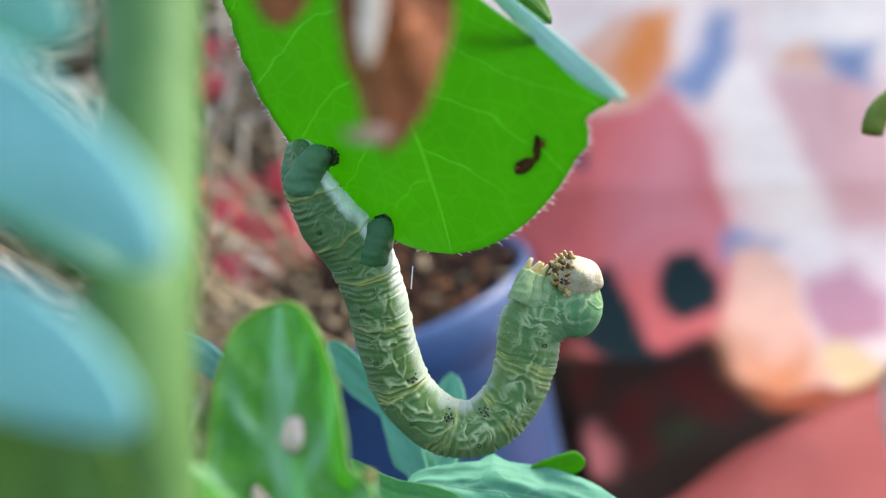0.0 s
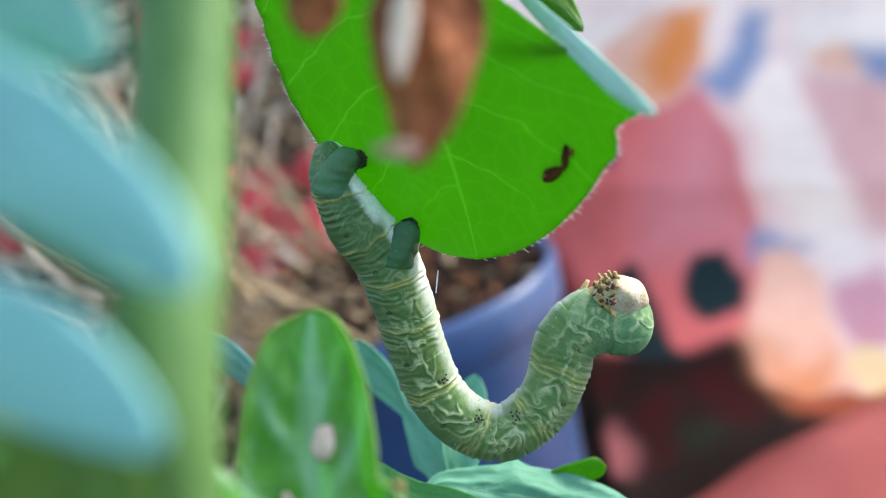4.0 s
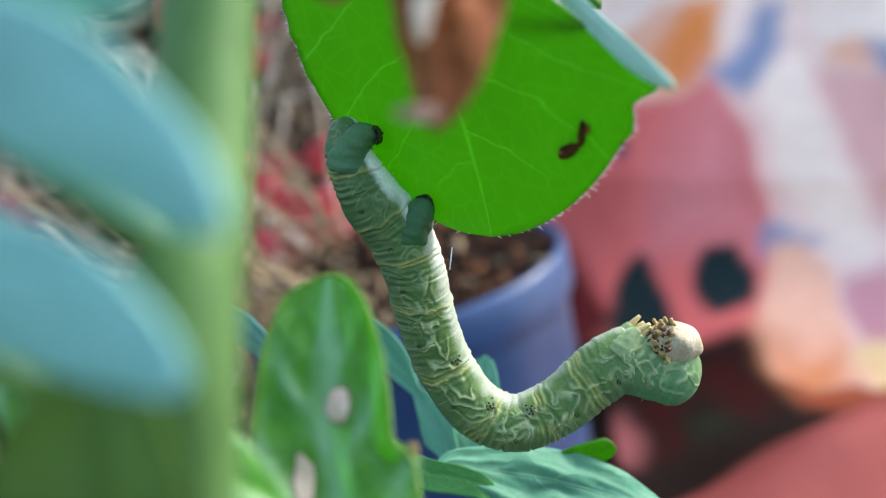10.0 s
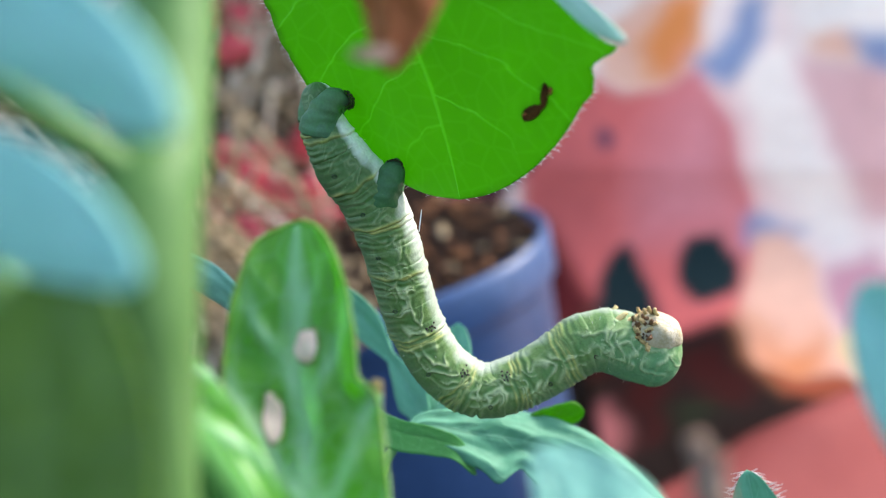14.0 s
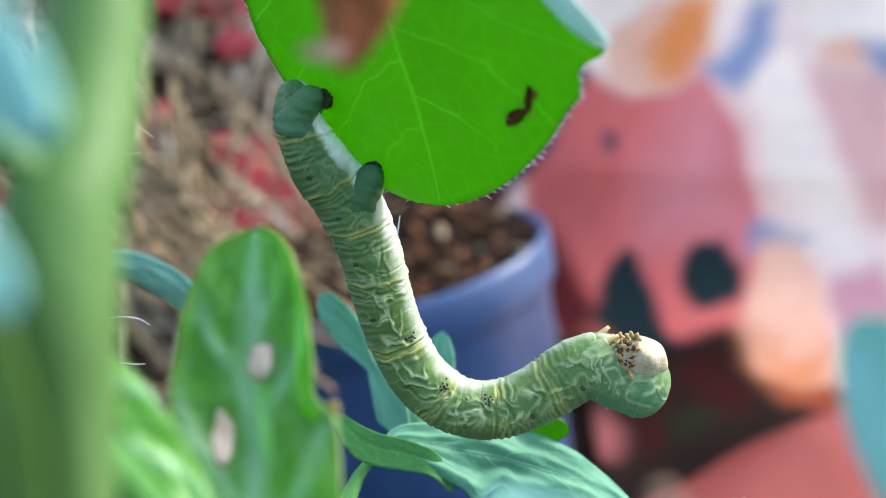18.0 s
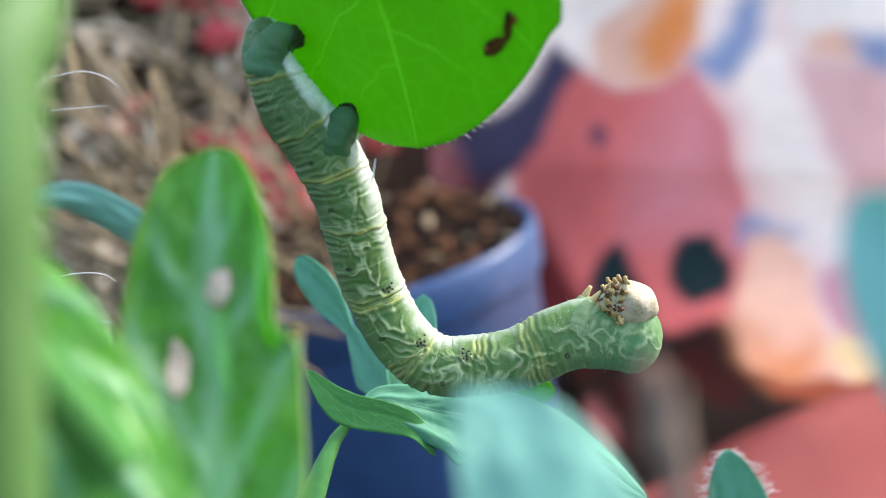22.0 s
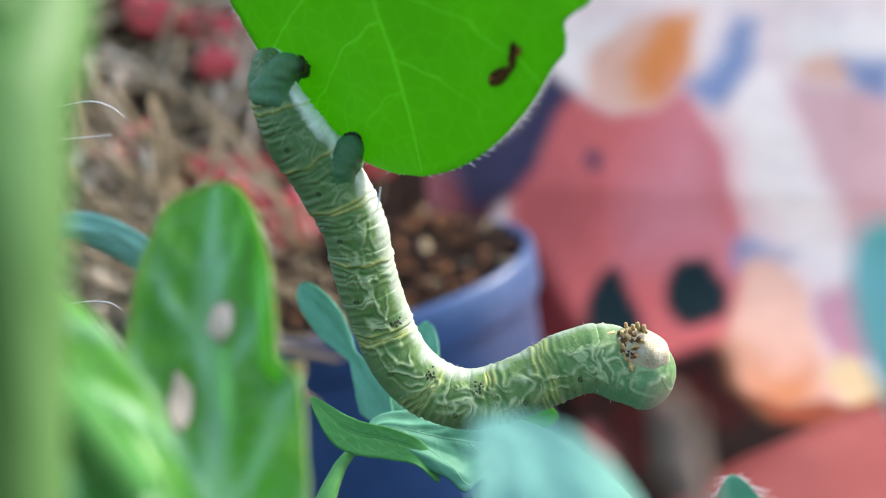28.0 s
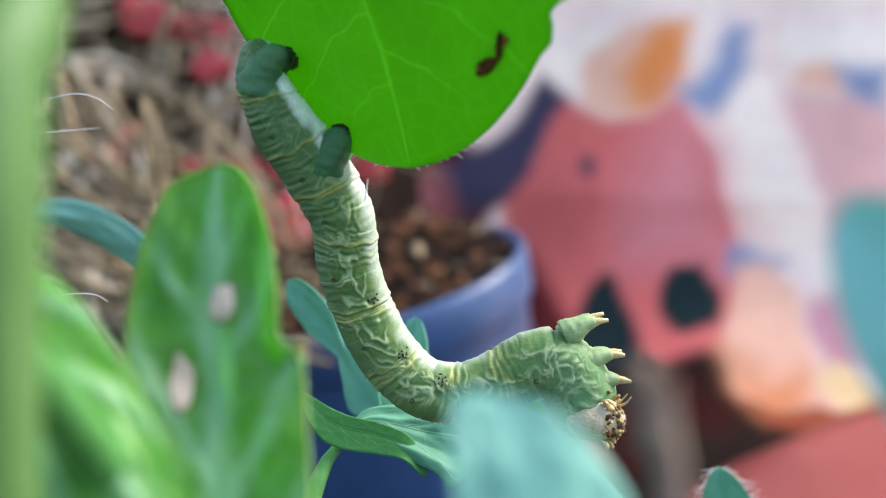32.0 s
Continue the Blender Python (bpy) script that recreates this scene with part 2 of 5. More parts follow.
MAT_LOOPER = plain("looper_olive", (0.10, 0.13, 0.012), (0.20, 0.26, 0.04), 300.0, 0.6, 0.2, 0.3, 0.0003)
MAT_RIM = plain("bleach_rim", (0.16, 0.20, 0.05), (0.34, 0.22, 0.10), 600.0, 0.7, 0.2, 0.3, 0.0002)
MAT_EDGE = plain("leaf_edge_yellow_green", (0.08, 0.25, 0.02), (0.17, 0.33, 0.04), 200.0, 0.5, 0.3, 0.2, 0.0001)
MAT_BITE = plain("bite_brown", (0.012, 0.006, 0.002), (0.13, 0.06, 0.015), 900.0, 0.8, 0.1, 0.6, 0.0002)
MAT_HAIR = plain("pale_hair", (0.7, 0.7, 0.62), (0.85, 0.85, 0.8), 900.0, 0.5, 0.3, 0.0, 0.0001)
MAT_DRY = plain("withered_leaf", (0.11, 0.03, 0.009), (0.42, 0.14, 0.045), 130.0, 0.7, 0.2, 0.7, 0.0006)
MAT_PALE = plain("bleached_spot", (0.74, 0.52, 0.36), (0.88, 0.71, 0.53), 500.0, 0.7, 0.2, 0.3, 0.0002)
MAT_TAN = plain("withered_tan", (0.34, 0.17, 0.10), (0.58, 0.38, 0.28), 300.0, 0.7, 0.2, 0.4, 0.0003)
MAT_POT = plain("pot_plastic", (0.018, 0.052, 0.125), (0.045, 0.100, 0.225), 25.0, 0.38, 0.5, 0.15, 0.0006)
MAT_SOIL = plain("potting_soil", (0.012, 0.008, 0.006), (0.07, 0.04, 0.025), 160.0, 0.9, 0.1, 1.0, 0.003)
MAT_EARTH = plain("earth", (0.008, 0.005, 0.003), (0.05, 0.03, 0.02), 40.0, 0.95, 0.1, 1.0, 0.006)
MAT_CHIP = plain("husk_chip", (0.09, 0.035, 0.014), (0.26, 0.12, 0.05), 90.0, 0.8, 0.15, 0.6, 0.001)
MAT_STRAW = plain("dry_straw", (0.60, 0.46, 0.28), (0.88, 0.76, 0.56), 30.0, 0.7, 0.2, 0.3, 0.0004)
# darker straw, its low tone deepened to paint the shaded gaps between stalks
MAT_STRAW_DARK = plain("dark_straw", (0.075, 0.055, 0.028), (0.42, 0.32, 0.18), 30.0, 0.75, 0.2, 0.3, 0.0004)
MAT_SCRAP = plain("red_scrap", (0.60, 0.04, 0.05), (0.76, 0.16, 0.16), 60.0, 0.5, 0.4, 0.2, 0.0006)
MAT_TWIG = plain("twig_bark", (0.10, 0.065, 0.045), (0.30, 0.22, 0.16), 120.0, 0.85, 0.15, 0.8, 0.0006, stretch=(1, 1, 0.15))

# the printed inks of the plastic sheet
INKS = {
    "amber": (0.66, 0.25, 0.10),
    "ground": (0.95, 0.74, 0.61), "red": (0.70, 0.155, 0.13), "rose": (0.80, 0.28, 0.27), "salmon": (0.285, 0.072, 0.06), "white": (0.97, 0.83, 0.67),
    "beige": (0.80, 0.46, 0.40), "peach": (0.90, 0.51, 0.335), "orange": (0.87, 0.29, 0.08), "cream": (0.82, 0.71, 0.60), "yellow": (0.82, 0.61, 0.31),
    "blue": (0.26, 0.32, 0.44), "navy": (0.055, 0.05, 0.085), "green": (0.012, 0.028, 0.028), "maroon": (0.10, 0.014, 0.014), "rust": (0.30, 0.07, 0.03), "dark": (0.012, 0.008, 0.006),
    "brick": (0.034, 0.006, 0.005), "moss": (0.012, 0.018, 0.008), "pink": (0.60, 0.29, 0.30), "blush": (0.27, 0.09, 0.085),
}


def print_material():
    """The inks of the sheet, a little uneven, on thin matt plastic."""
    m, n, l, b = material("printed_plastic", 0.6, 0.05)
    ink = n.new("ShaderNodeAttribute")
    ink.attribute_name = "ink"
    vec = coords(n, l, 1.0)
    big, fine = noise_out(n, l, vec, 14.0, 3), noise_out(n, l, vec, 90.0, 5)
    tone = mixed(n, l, 0.4, big, fine)
    l.new(mixed(n, l, 1.0, ink.outputs["Color"], ramp(n, l, tone, [(0.3, (0.86, 0.84, 0.84)), (0.7, (1.1, 1.12, 1.12))]), "MULTIPLY"), b.inputs["Base Color"])
    bumped(n, l, b, fine, 0.1, 0.001)
    return m


MAT_PRINT = print_material()

# ---------------------------------------------------------------- builders
# The plant leans back from the upright; its own axes: x to the right, y away, z along it, in millimetres.
LEANING = pose(0.0011, -0.0002, 0.2206, -17, 0, 0)


def PL(p):
    return LEANING @ (Vector(p) * 0.001)


def part(name, bm, mat, parent, label="", smooth=True, kind=""):
    """Links a bmesh (in world metres) as one mesh under a thing or part, its origin in its middle."""
    me = bpy.data.meshes.new(name)
    mid = sum((v.co for v in bm.verts), Vector()) / max(1, len(bm.verts))
    for v in bm.verts:
        v.co -= mid
    bm.to_mesh(me)
    bm.free()
    for mt in mat if isinstance(mat, (list, tuple)) else [mat]:
        me.materials.append(mt)
    for f in me.polygons:
        f.use_smooth = smooth
    ob = new(name, me)
    up, base = parent, Matrix()
    while up is not None:
        base = up.matrix_basis @ base
        up = up.parent
    ob.parent = parent
    ob.matrix_basis = base.inverted() @ Matrix.Translation(mid) if parent else Matrix.Translation(mid)
    return tagged(ob, label, kind=kind)


def thing(name, at, label, category, group="", kind=""):
    ob = new(name)
    ob.empty_display_size = 0.01
    ob.matrix_basis = at if isinstance(at, Matrix) else Matrix.Translation(at)
    return tagged(ob, label, category, group, kind)


def spline(points, count):
    """Points spread evenly along a smooth curve through the given ones."""
    pts = [Vector(p) for p in points]
    pts = [2 * pts[0] - pts[1], *pts, 2 * pts[-1] - pts[-2]]
    dense = []
    for a, b, c, d in zip(pts, pts[1:], pts[2:], pts[3:]):
        for k in range(16):
            t = k / 16
            dense.append(0.5 * (2 * b + (c - a) * t + (2 * a - 5 * b + 4 * c - d) * t * t + (3 * b - a - 3 * c + d) * t ** 3))
    dense.append(pts[-2])
    far = [0.0]
    for a, b in zip(dense, dense[1:]):
        far.append(far[-1] + (b - a).length)
    out, j = [], 0
    for i in range(count):
        want = far[-1] * i / (count - 1)
        while j < len(far) - 2 and far[j + 1] < want:
            j += 1
        k = (want - far[j]) / max(1e-9, far[j + 1] - far[j])
        out.append(dense[j].lerp(dense[j + 1], min(1.0, k)))
    return out


def tube(bm, points, radii, sides=10, count=24, rough=0.0, seed=0):
    """A round, tapered tube along a smooth curve (world metres)."""
    line = spline(points, count)
    rings, side = [], None
    for i, p in enumerate(line):
        way = (line[min(i + 1, count - 1)] - line[max(i - 1, 0)]).normalized()
        side = way.orthogonal().normalized() if side is None else (side - way * side.dot(way)).normalized()
        other = way.cross(side)
        f = i / (count - 1) * (len(radii) - 1)
        k = min(int(f), len(radii) - 2)
        r = radii[k] + (radii[k + 1] - radii[k]) * (f - k)
        ring = []
        for s in range(sides):
            a = 2 * math.pi * s / sides
            rr = r * (1 + rough * noise.noise(Vector((i * 0.6, s * 1.3, seed))))
            ring.append(bm.verts.new(p + (side * math.cos(a) + other * math.sin(a)) * rr))
        rings.append(ring)
    for a, b in zip(rings, rings[1:]):
        for s in range(sides):
            bm.faces.new((a[s], a[(s + 1) % sides], b[(s + 1) % sides], b[s]))
    bm.faces.new(rings[0][::-1])
    bm.faces.new(rings[-1])
    return bm


def blade(midrib, across, half, tip=0.62, full=0.55, thick=0.25, cup=0.15, ruffle=0.3, teeth=(), seed=0, nx=56, ny=28, droop=0.0, base=0.35, cut=None, skew=0.0, pucker=0.0, slant=False):
    """A leaf blade in plant millimetres: grown from its base to its round tip along the midrib.
    across: the way to its right side; half: half widths to the right and left; full: the share of the length, from the tip, over which it widens."""
    bm = bmesh.new()
    uv = bm.loops.layers.uv.new("blade")
    line = spline(midrib, nx + 1)
    length = sum((b - a).length for a, b in zip(line, line[1:]))
    top, grid = [], []
    for i, p in enumerate(line):
        u = i / nx
        way = (line[min(i + 1, nx)] - line[max(i - 1, 0)]).normalized()
        right = Vector(across).normalized() if slant else (Vector(across) - way * Vector(across).dot(way)).normalized()
        up = right.cross(way).normalized()
        from_tip = 1 - u
        narrow = base + (1 - base) * min(1.0, u / 0.3) ** 0.7
        trimmed = min(1.0, max(0.12, (u - cut[0]) / (cut[1] - cut[0]))) if cut else 1.0
        ws = [(1 - max(0.0, 1 - from_tip / f) ** 1.8) ** tip * narrow for f in (full if isinstance(full, tuple) else (full, full))]
        ws[0] *= trimmed
        row = []
        for j in range(ny + 1):
            s = 2 * j / ny - 1
            side, w = (half[0], ws[0]) if s > 0 else (half[1], ws[1])
            edge = 1.0
            for at, deep, wide, which in teeth:
                if (s > 0) == (which > 0):
                    edge += deep * (max(0.0, 1 - abs(u - at) / wide) if wide else min(1.0, max(0.0, (at - u) / 0.025)))
            edge += 0.018 * noise.noise(Vector((u * 24, 3.0 * (s > 0), seed))) + 0.01 * noise.noise(Vector((u * 70, 5.0 * (s > 0), seed)))
            h = cup * side * abs(s) ** 1.6 + ruffle * noise.noise(Vector((u * 4.5, s * 2.2, seed + 7.7))) + 0.3 * ruffle * noise.noise(Vector((u * 13, s * 6, seed)))
            h += pucker * math.sin(2 * math.pi * (u * 9 - 0.9 * abs(s) + 0.3 * noise.noise(Vector((u * 3, s * 2, seed))))) * min(1.0, abs(s) * 3) * (1.1 - abs(s))
            s_rib = s + skew * (1 - u)
            h -= min(0.25, 0.03 * min(half)) * max(0.0, 1 - abs(s_rib) * 9)
            q = p + right * (s * side * w * edge) + up * (h * min(1.0, w * 1.2)) - Vector((0, 0, droop * s * s * side))
            row.append((q, up, u, s_rib))
        grid.append(row)
    for sign in (0.5, -0.5):
        top.append([[bm.verts.new(PL(q + up * sign * thick)) for q, up, u, s in row] for row in grid])
    for layer, verts in enumerate(top):
        for i in range(nx):
            for j in range(ny):
                idx = ((i, j), (i + 1, j), (i + 1, j + 1), (i, j + 1))
                idx = idx if layer else idx[::-1]
                f = bm.faces.new([verts[a][b] for a, b in idx])
                for lp, (a, b) in zip(f.loops, idx):
                    lp[uv].uv = (grid[a][b][2], grid[a][b][3])
    a, b = top
    rim = [(i, 0) for i in range(nx + 1)] + [(nx, j) for j in range(1, ny + 1)] + [(i, ny) for i in range(nx - 1, -1, -1)] + [(0, j) for j in range(ny - 1, 0, -1)]
    for (i, j), (k, m2) in zip(rim, rim[1:] + rim[:1]):
        f = bm.faces.new((a[i][j], a[k][m2], b[k][m2], b[i][j]))
        for lp, (g, h) in zip(f.loops, ((i, j), (k, m2), (k, m2), (i, j))):
            lp[uv].uv = (grid[g][h][2], grid[g][h][3])
    bmesh.ops.remove_doubles(bm, verts=bm.verts, dist=1e-6)
    bmesh.ops.recalc_face_normals(bm, faces=bm.faces)
    return bm, grid


def blob(bm, at, size, turn=Matrix(), lumps=0.15, seed=0, sub=3):
    """A lumpy rounded body (world metres)."""
    made = bmesh.ops.create_icosphere(bm, subdivisions=sub, radius=1.0)["verts"]
    for v in made:
        k = 1 + lumps * noise.noise(v.co * 1.7 + Vector((seed, seed * 0.3, 0)))
        v.co = Vector(at) + turn @ Vector((v.co.x * size[0] * k, v.co.y * size[1] * k, v.co.z * size[2] * k))
    return made


def lathe(bm, profile, m, sides=72):
    """A body of revolution from (radius, height) pairs, closed into a ring where it returns."""
    rings = [[bm.verts.new(m @ Vector((r * math.cos(2 * math.pi * s / sides), r * math.sin(2 * math.pi * s / sides), z))) for s in range(sides)] for r, z in profile]
    for a, b in zip(rings, rings[1:]):
        for s in range(sides):
            bm.faces.new((a[s], a[(s + 1) % sides], b[(s + 1) % sides], b[s]))
    return rings


# ---------------------------------------------------------------- ground and printed sheet
bm = bmesh.new()
xs = [-40, -12, -4, -1.5] + [-0.8 + 0.02 * i for i in range(81)] + [1.5, 4, 12, 40]
ys = [-40, -12, -4, -1.5] + [-0.6 + 0.02 * i for i in range(76)] + [1.5, 4, 12, 40]
gv = [[bm.verts.new((x, y, (0.005 * noise.noise(Vector((x * 9, y * 9, 0))) + 0.003 * noise.noise(Vector((x * 30, y * 30, 2))) if abs(x) < 0.8 and -0.6 < y < 0.9 else 0.0) - 0.012)) for x in xs] for y in ys]
for ra, rb in zip(gv, gv[1:]):
    for i in range(len(xs) - 1):
        bm.faces.new((ra[i], ra[i + 1], rb[i + 1], rb[i]))
ground = part("ground", bm, MAT_EARTH, None, "dark brown bare earth around the pots", kind="structure")
ground["category"] = "ground"

SHEET_Y, SHEET_R, SHEET_LEAN = 0.58, 0.08, radians(20)


def sheet(u, v, lift=0.0):
    """A place on the sheet: u along it, v up its height (below 0 it bends forward and lies on the ground), in metres."""
    if v >= 0:
        p, nrm = Vector((u, SHEET_Y + v * math.sin(SHEET_LEAN), SHEET_R + v * math.cos(SHEET_LEAN))), Vector((0, -math.cos(SHEET_LEAN), math.sin(SHEET_LEAN)))
    elif v > -SHEET_R * math.pi / 2:
        a = -v / SHEET_R
        p, nrm = Vector((u, SHEET_Y - SHEET_R + SHEET_R * math.cos(a), SHEET_R - SHEET_R * math.sin(a))), Vector((0, -math.cos(a), math.sin(a)))
    else:
        p, nrm = Vector((u, SHEET_Y - SHEET_R + v + SHEET_R * math.pi / 2, 0.0)), Vector((0, 0, 1))
    return p + nrm * lift


# shapes printed on it, in millimetres: colour, corners; or colour, middle, half sizes, turn
SKY_SHAPES = [
    ("poly", "white", ((44, 101), (53, 70), (72, 56), (92, 48), (111, 50), (125, 66), (140, 84), (143, 104))),
    ("poly", "peach", ((78, 82), (78, 53), (95, 47), (113, 50), (127, 67), (138, 84), (139, 104), (97, 103))),
    ("poly", "orange", ((98, 73), (116, 103), (138, 104), (136, 79), (114, 54), (101, 57))),
    ("poly", "beige", ((187, 66), (243, 70), (266, 42), (270, -30), (234, -28), (206, 17))),
    ("poly", "white", ((186, 105), (193, 71), (221, 69), (243, 72), (266, 75), (266, 108))),
    ("poly", "peach", ((192, 77), (198, 68), (227, 68), (237, 77), (214, 83))),
    ("poly", "white", ((163, 65), (182, 72), (202, 20), (228, -31), (223, -55), (205, -35), (171, 6))),
]
RED_SHAPES = [
    ("poly", "red", ((29, 2), (47, 27), (52, 68), (75, 52), (92, 47), (113, 50), (129, 62), (152, 28), (166, -25), (173, -36), (168, -83), (159, -114), (115, -141), (59, -125), (44, -58), (37, -31))),
    ("poly", "rose", ((129, 61), (151, 28), (162, -27), (156, -40), (101, -39), (103, 4))),
    ("poly", "maroon", ((37, -31), (44, -31), (65, -57), (74, -87), (59, -118), (39, -89))),
    ("poly", "blue", ((128, 67), (143, 72), (156, 86), (159, 105), (172, 105), (171, 82), (160, 55), (153, 48), (140, 54))),
    ("poly", "blue", ((221, 80), (253, 84), (253, 58), (234, 67))),
    ("poly", "pink", ((207, -59), (233, -48), (254, -64), (246, -96), (209, -108))),
]
DARK_SHAPES = [
    ("poly", "navy", ((53, 72), (69, 56), (54, 42), (45, 15), (28, -8), (18, -9), (17, 18), (39, 51))),
    ("oval", "navy", (80, 18), (85, 25)),
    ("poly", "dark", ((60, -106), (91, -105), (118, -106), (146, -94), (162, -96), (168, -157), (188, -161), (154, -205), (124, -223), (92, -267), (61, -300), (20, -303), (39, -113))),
    ("poly", "green", ((90, -43), (82, -51), (75, -71), (72, -91), (90, -110), (114, -114), (106, -82), (98, -49))),
    ("poly", "green", ((132, -41), (147, -38), (156, -50), (154, -72), (137, -82), (127, -77), (121, -66))),
    ("poly", "blue", ((160, -27), (173, -25), (202, -32), (192, -36), (169, -37), (161, -42))),
    ("poly", "peach", ((169, -35), (190, -33), (204, -52), (206, -81), (191, -127), (168, -157), (154, -144), (156, -101), (159, -61))),
    ("poly", "amber", ((160, -96), (175, -122), (198, -103), (193, -148), (167, -179), (156, -158))),
    ("poly", "rust", ((156, -137), (166, -163), (190, -148), (196, -154), (236, -123), (217, -171), (167, -204), (133, -218), (157, -176))),
    ("oval", "yellow", (216, -136), (236, -98)),
]
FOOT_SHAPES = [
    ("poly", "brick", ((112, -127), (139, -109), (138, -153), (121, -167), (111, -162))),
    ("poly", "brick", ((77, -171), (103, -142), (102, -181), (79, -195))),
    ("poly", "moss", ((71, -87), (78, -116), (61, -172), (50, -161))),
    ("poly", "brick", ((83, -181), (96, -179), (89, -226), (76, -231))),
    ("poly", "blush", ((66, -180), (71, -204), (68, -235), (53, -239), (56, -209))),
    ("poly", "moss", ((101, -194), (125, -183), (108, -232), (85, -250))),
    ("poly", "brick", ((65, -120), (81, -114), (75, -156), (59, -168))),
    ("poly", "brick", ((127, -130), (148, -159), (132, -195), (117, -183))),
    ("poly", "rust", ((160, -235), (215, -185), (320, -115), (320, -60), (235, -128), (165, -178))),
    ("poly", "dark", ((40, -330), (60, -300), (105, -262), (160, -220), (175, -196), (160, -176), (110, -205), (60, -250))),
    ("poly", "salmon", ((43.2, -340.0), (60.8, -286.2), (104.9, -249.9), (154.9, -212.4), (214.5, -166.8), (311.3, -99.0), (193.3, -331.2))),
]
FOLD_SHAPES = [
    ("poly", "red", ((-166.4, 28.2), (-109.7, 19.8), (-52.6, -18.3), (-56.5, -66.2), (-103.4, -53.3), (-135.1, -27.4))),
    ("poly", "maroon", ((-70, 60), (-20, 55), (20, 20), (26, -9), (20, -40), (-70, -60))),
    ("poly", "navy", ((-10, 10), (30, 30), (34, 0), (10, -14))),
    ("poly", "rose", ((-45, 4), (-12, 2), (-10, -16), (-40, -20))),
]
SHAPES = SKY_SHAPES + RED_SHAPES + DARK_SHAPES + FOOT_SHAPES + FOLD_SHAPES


def cover(shape, u, v):
    """How far each place (arrays, in millimetres) lies under a shape's ink, with a soft rim."""
    if shape[0] == "oval":
        (cx, cy), (ex, ey) = shape[2], shape[3]
        rx, ry = max(1e-3, abs(ex - cx)), max(1e-3, abs(ey - cy))
        far = (1 - np.hypot((u - cx) / rx, (v - cy) / ry)) * min(rx, ry)
        return np.clip(far / 5.0 + 0.5, 0, 1)
    hit, near = np.zeros(u.shape, bool), np.full(u.shape, 1e9)
    for (x0, y0), (x1, y1) in zip(shape[2], shape[2][1:] + shape[2][:1]):
        if y1 != y0:
            hit ^= ((y0 > v) != (y1 > v)) & (u < (x1 - x0) * (v - y0) / (y1 - y0) + x0)
        k = np.clip(((u - x0) * (x1 - x0) + (v - y0) * (y1 - y0)) / ((x1 - x0) ** 2 + (y1 - y0) ** 2), 0, 1)
        near = np.minimum(near, np.hypot(u - x0 - k * (x1 - x0), v - y0 - k * (y1 - y0)))
    soft = SOFT.get(shape[1], 6.0)
    return np.clip(np.where(hit, near, -near) / soft + 0.5, 0, 1)


# how softly an ink runs out, in millimetres
SOFT = {"amber": 30.0, "rose": 40.0, "beige": 16.0, "white": 12.0, "orange": 14.0, "peach": 8.0, "red": 5.0, "navy": 6.0, "salmon": 3.0, "dark": 10.0, "blue": 10.0, "pink": 12.0, "brick": 14.0, "moss": 14.0, "blush": 12.0, "maroon": 10.0, "rust": 8.0, "green": 4.0}


def build_sheet():
    bm = bmesh.new()
    place_u, place_v = bm.verts.layers.float.new("u"), bm.verts.layers.float.new("v")
    step = 0.004
    # extended unseen, far up and to the right, to shade the ground
    us = [-0.06 + step * i for i in range(int(1.16 / step) + 1)]
    vs = [-0.34 + step * i for i in range(int(1.16 / step) + 1)]
    fold_a, fold_b = Vector((104.9, -249.9)), Vector((214.5, -166.8))
    along = (fold_b - fold_a).normalized()
    grid = []
    for v in vs:
        row = []
        for u in us:
            lift = 0.007 * noise.noise(Vector((u * 7, v * 4, 1))) + 0.003 * noise.noise(Vector((u * 19, v * 13, 4)))
            off = Vector((u * 1000, v * 1000)) - fold_a
            far = off.x * along.y - off.y * along.x
            if off.dot(along) > -60:
                lift += 0.026 * math.exp(-((far - 22) / 24) ** 2) * min(1.0, max(0.0, (off.dot(along) + 60) / 90))
            vert = bm.verts.new(sheet(u, v, lift))
            vert[place_u], vert[place_v] = u * 1000, v * 1000
            row.append(vert)
        grid.append(row)
    for j, (ra, rb) in enumerate(zip(grid, grid[1:])):
        for i in range(len(us) - 1):
            if us[i] < 0.06 and vs[j] < -0.11:
                continue
            bm.faces.new((ra[i], ra[i + 1], rb[i + 1], rb[i]))
    root = thing("printed_sheet", (0.1, SHEET_Y, 0.0), "printed plastic sheet in red, peach and lilac, hung and draped", "plastic sheet")
    bmesh.ops.delete(bm, geom=[v for v in bm.verts if not v.link_faces], context="VERTS")
    bmesh.ops.solidify(bm, geom=bm.faces[:], thickness=0.0012)
    face = part("sheet_face", bm, MAT_PRINT, root)
    count = len(face.data.vertices)
    u, v = np.empty(count, np.float32), np.empty(count, np.float32)
    face.data.attributes["u"].data.foreach_get("value", u)
    face.data.attributes["v"].data.foreach_get("value", v)
    wave = 2.5 * np.sin(u / 13 + v / 29) + 1.5 * np.sin(v / 7 - u / 31)
    u, v = u + wave, v + 2.0 * np.sin(u / 17 - v / 11)
    ink = np.tile(np.array((*INKS["ground"], 1.0), np.float32), (count, 1))
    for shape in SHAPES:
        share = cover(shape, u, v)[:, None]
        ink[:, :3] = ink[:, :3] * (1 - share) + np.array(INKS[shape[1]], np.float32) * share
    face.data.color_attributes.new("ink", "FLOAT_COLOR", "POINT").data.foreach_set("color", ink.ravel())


build_sheet()


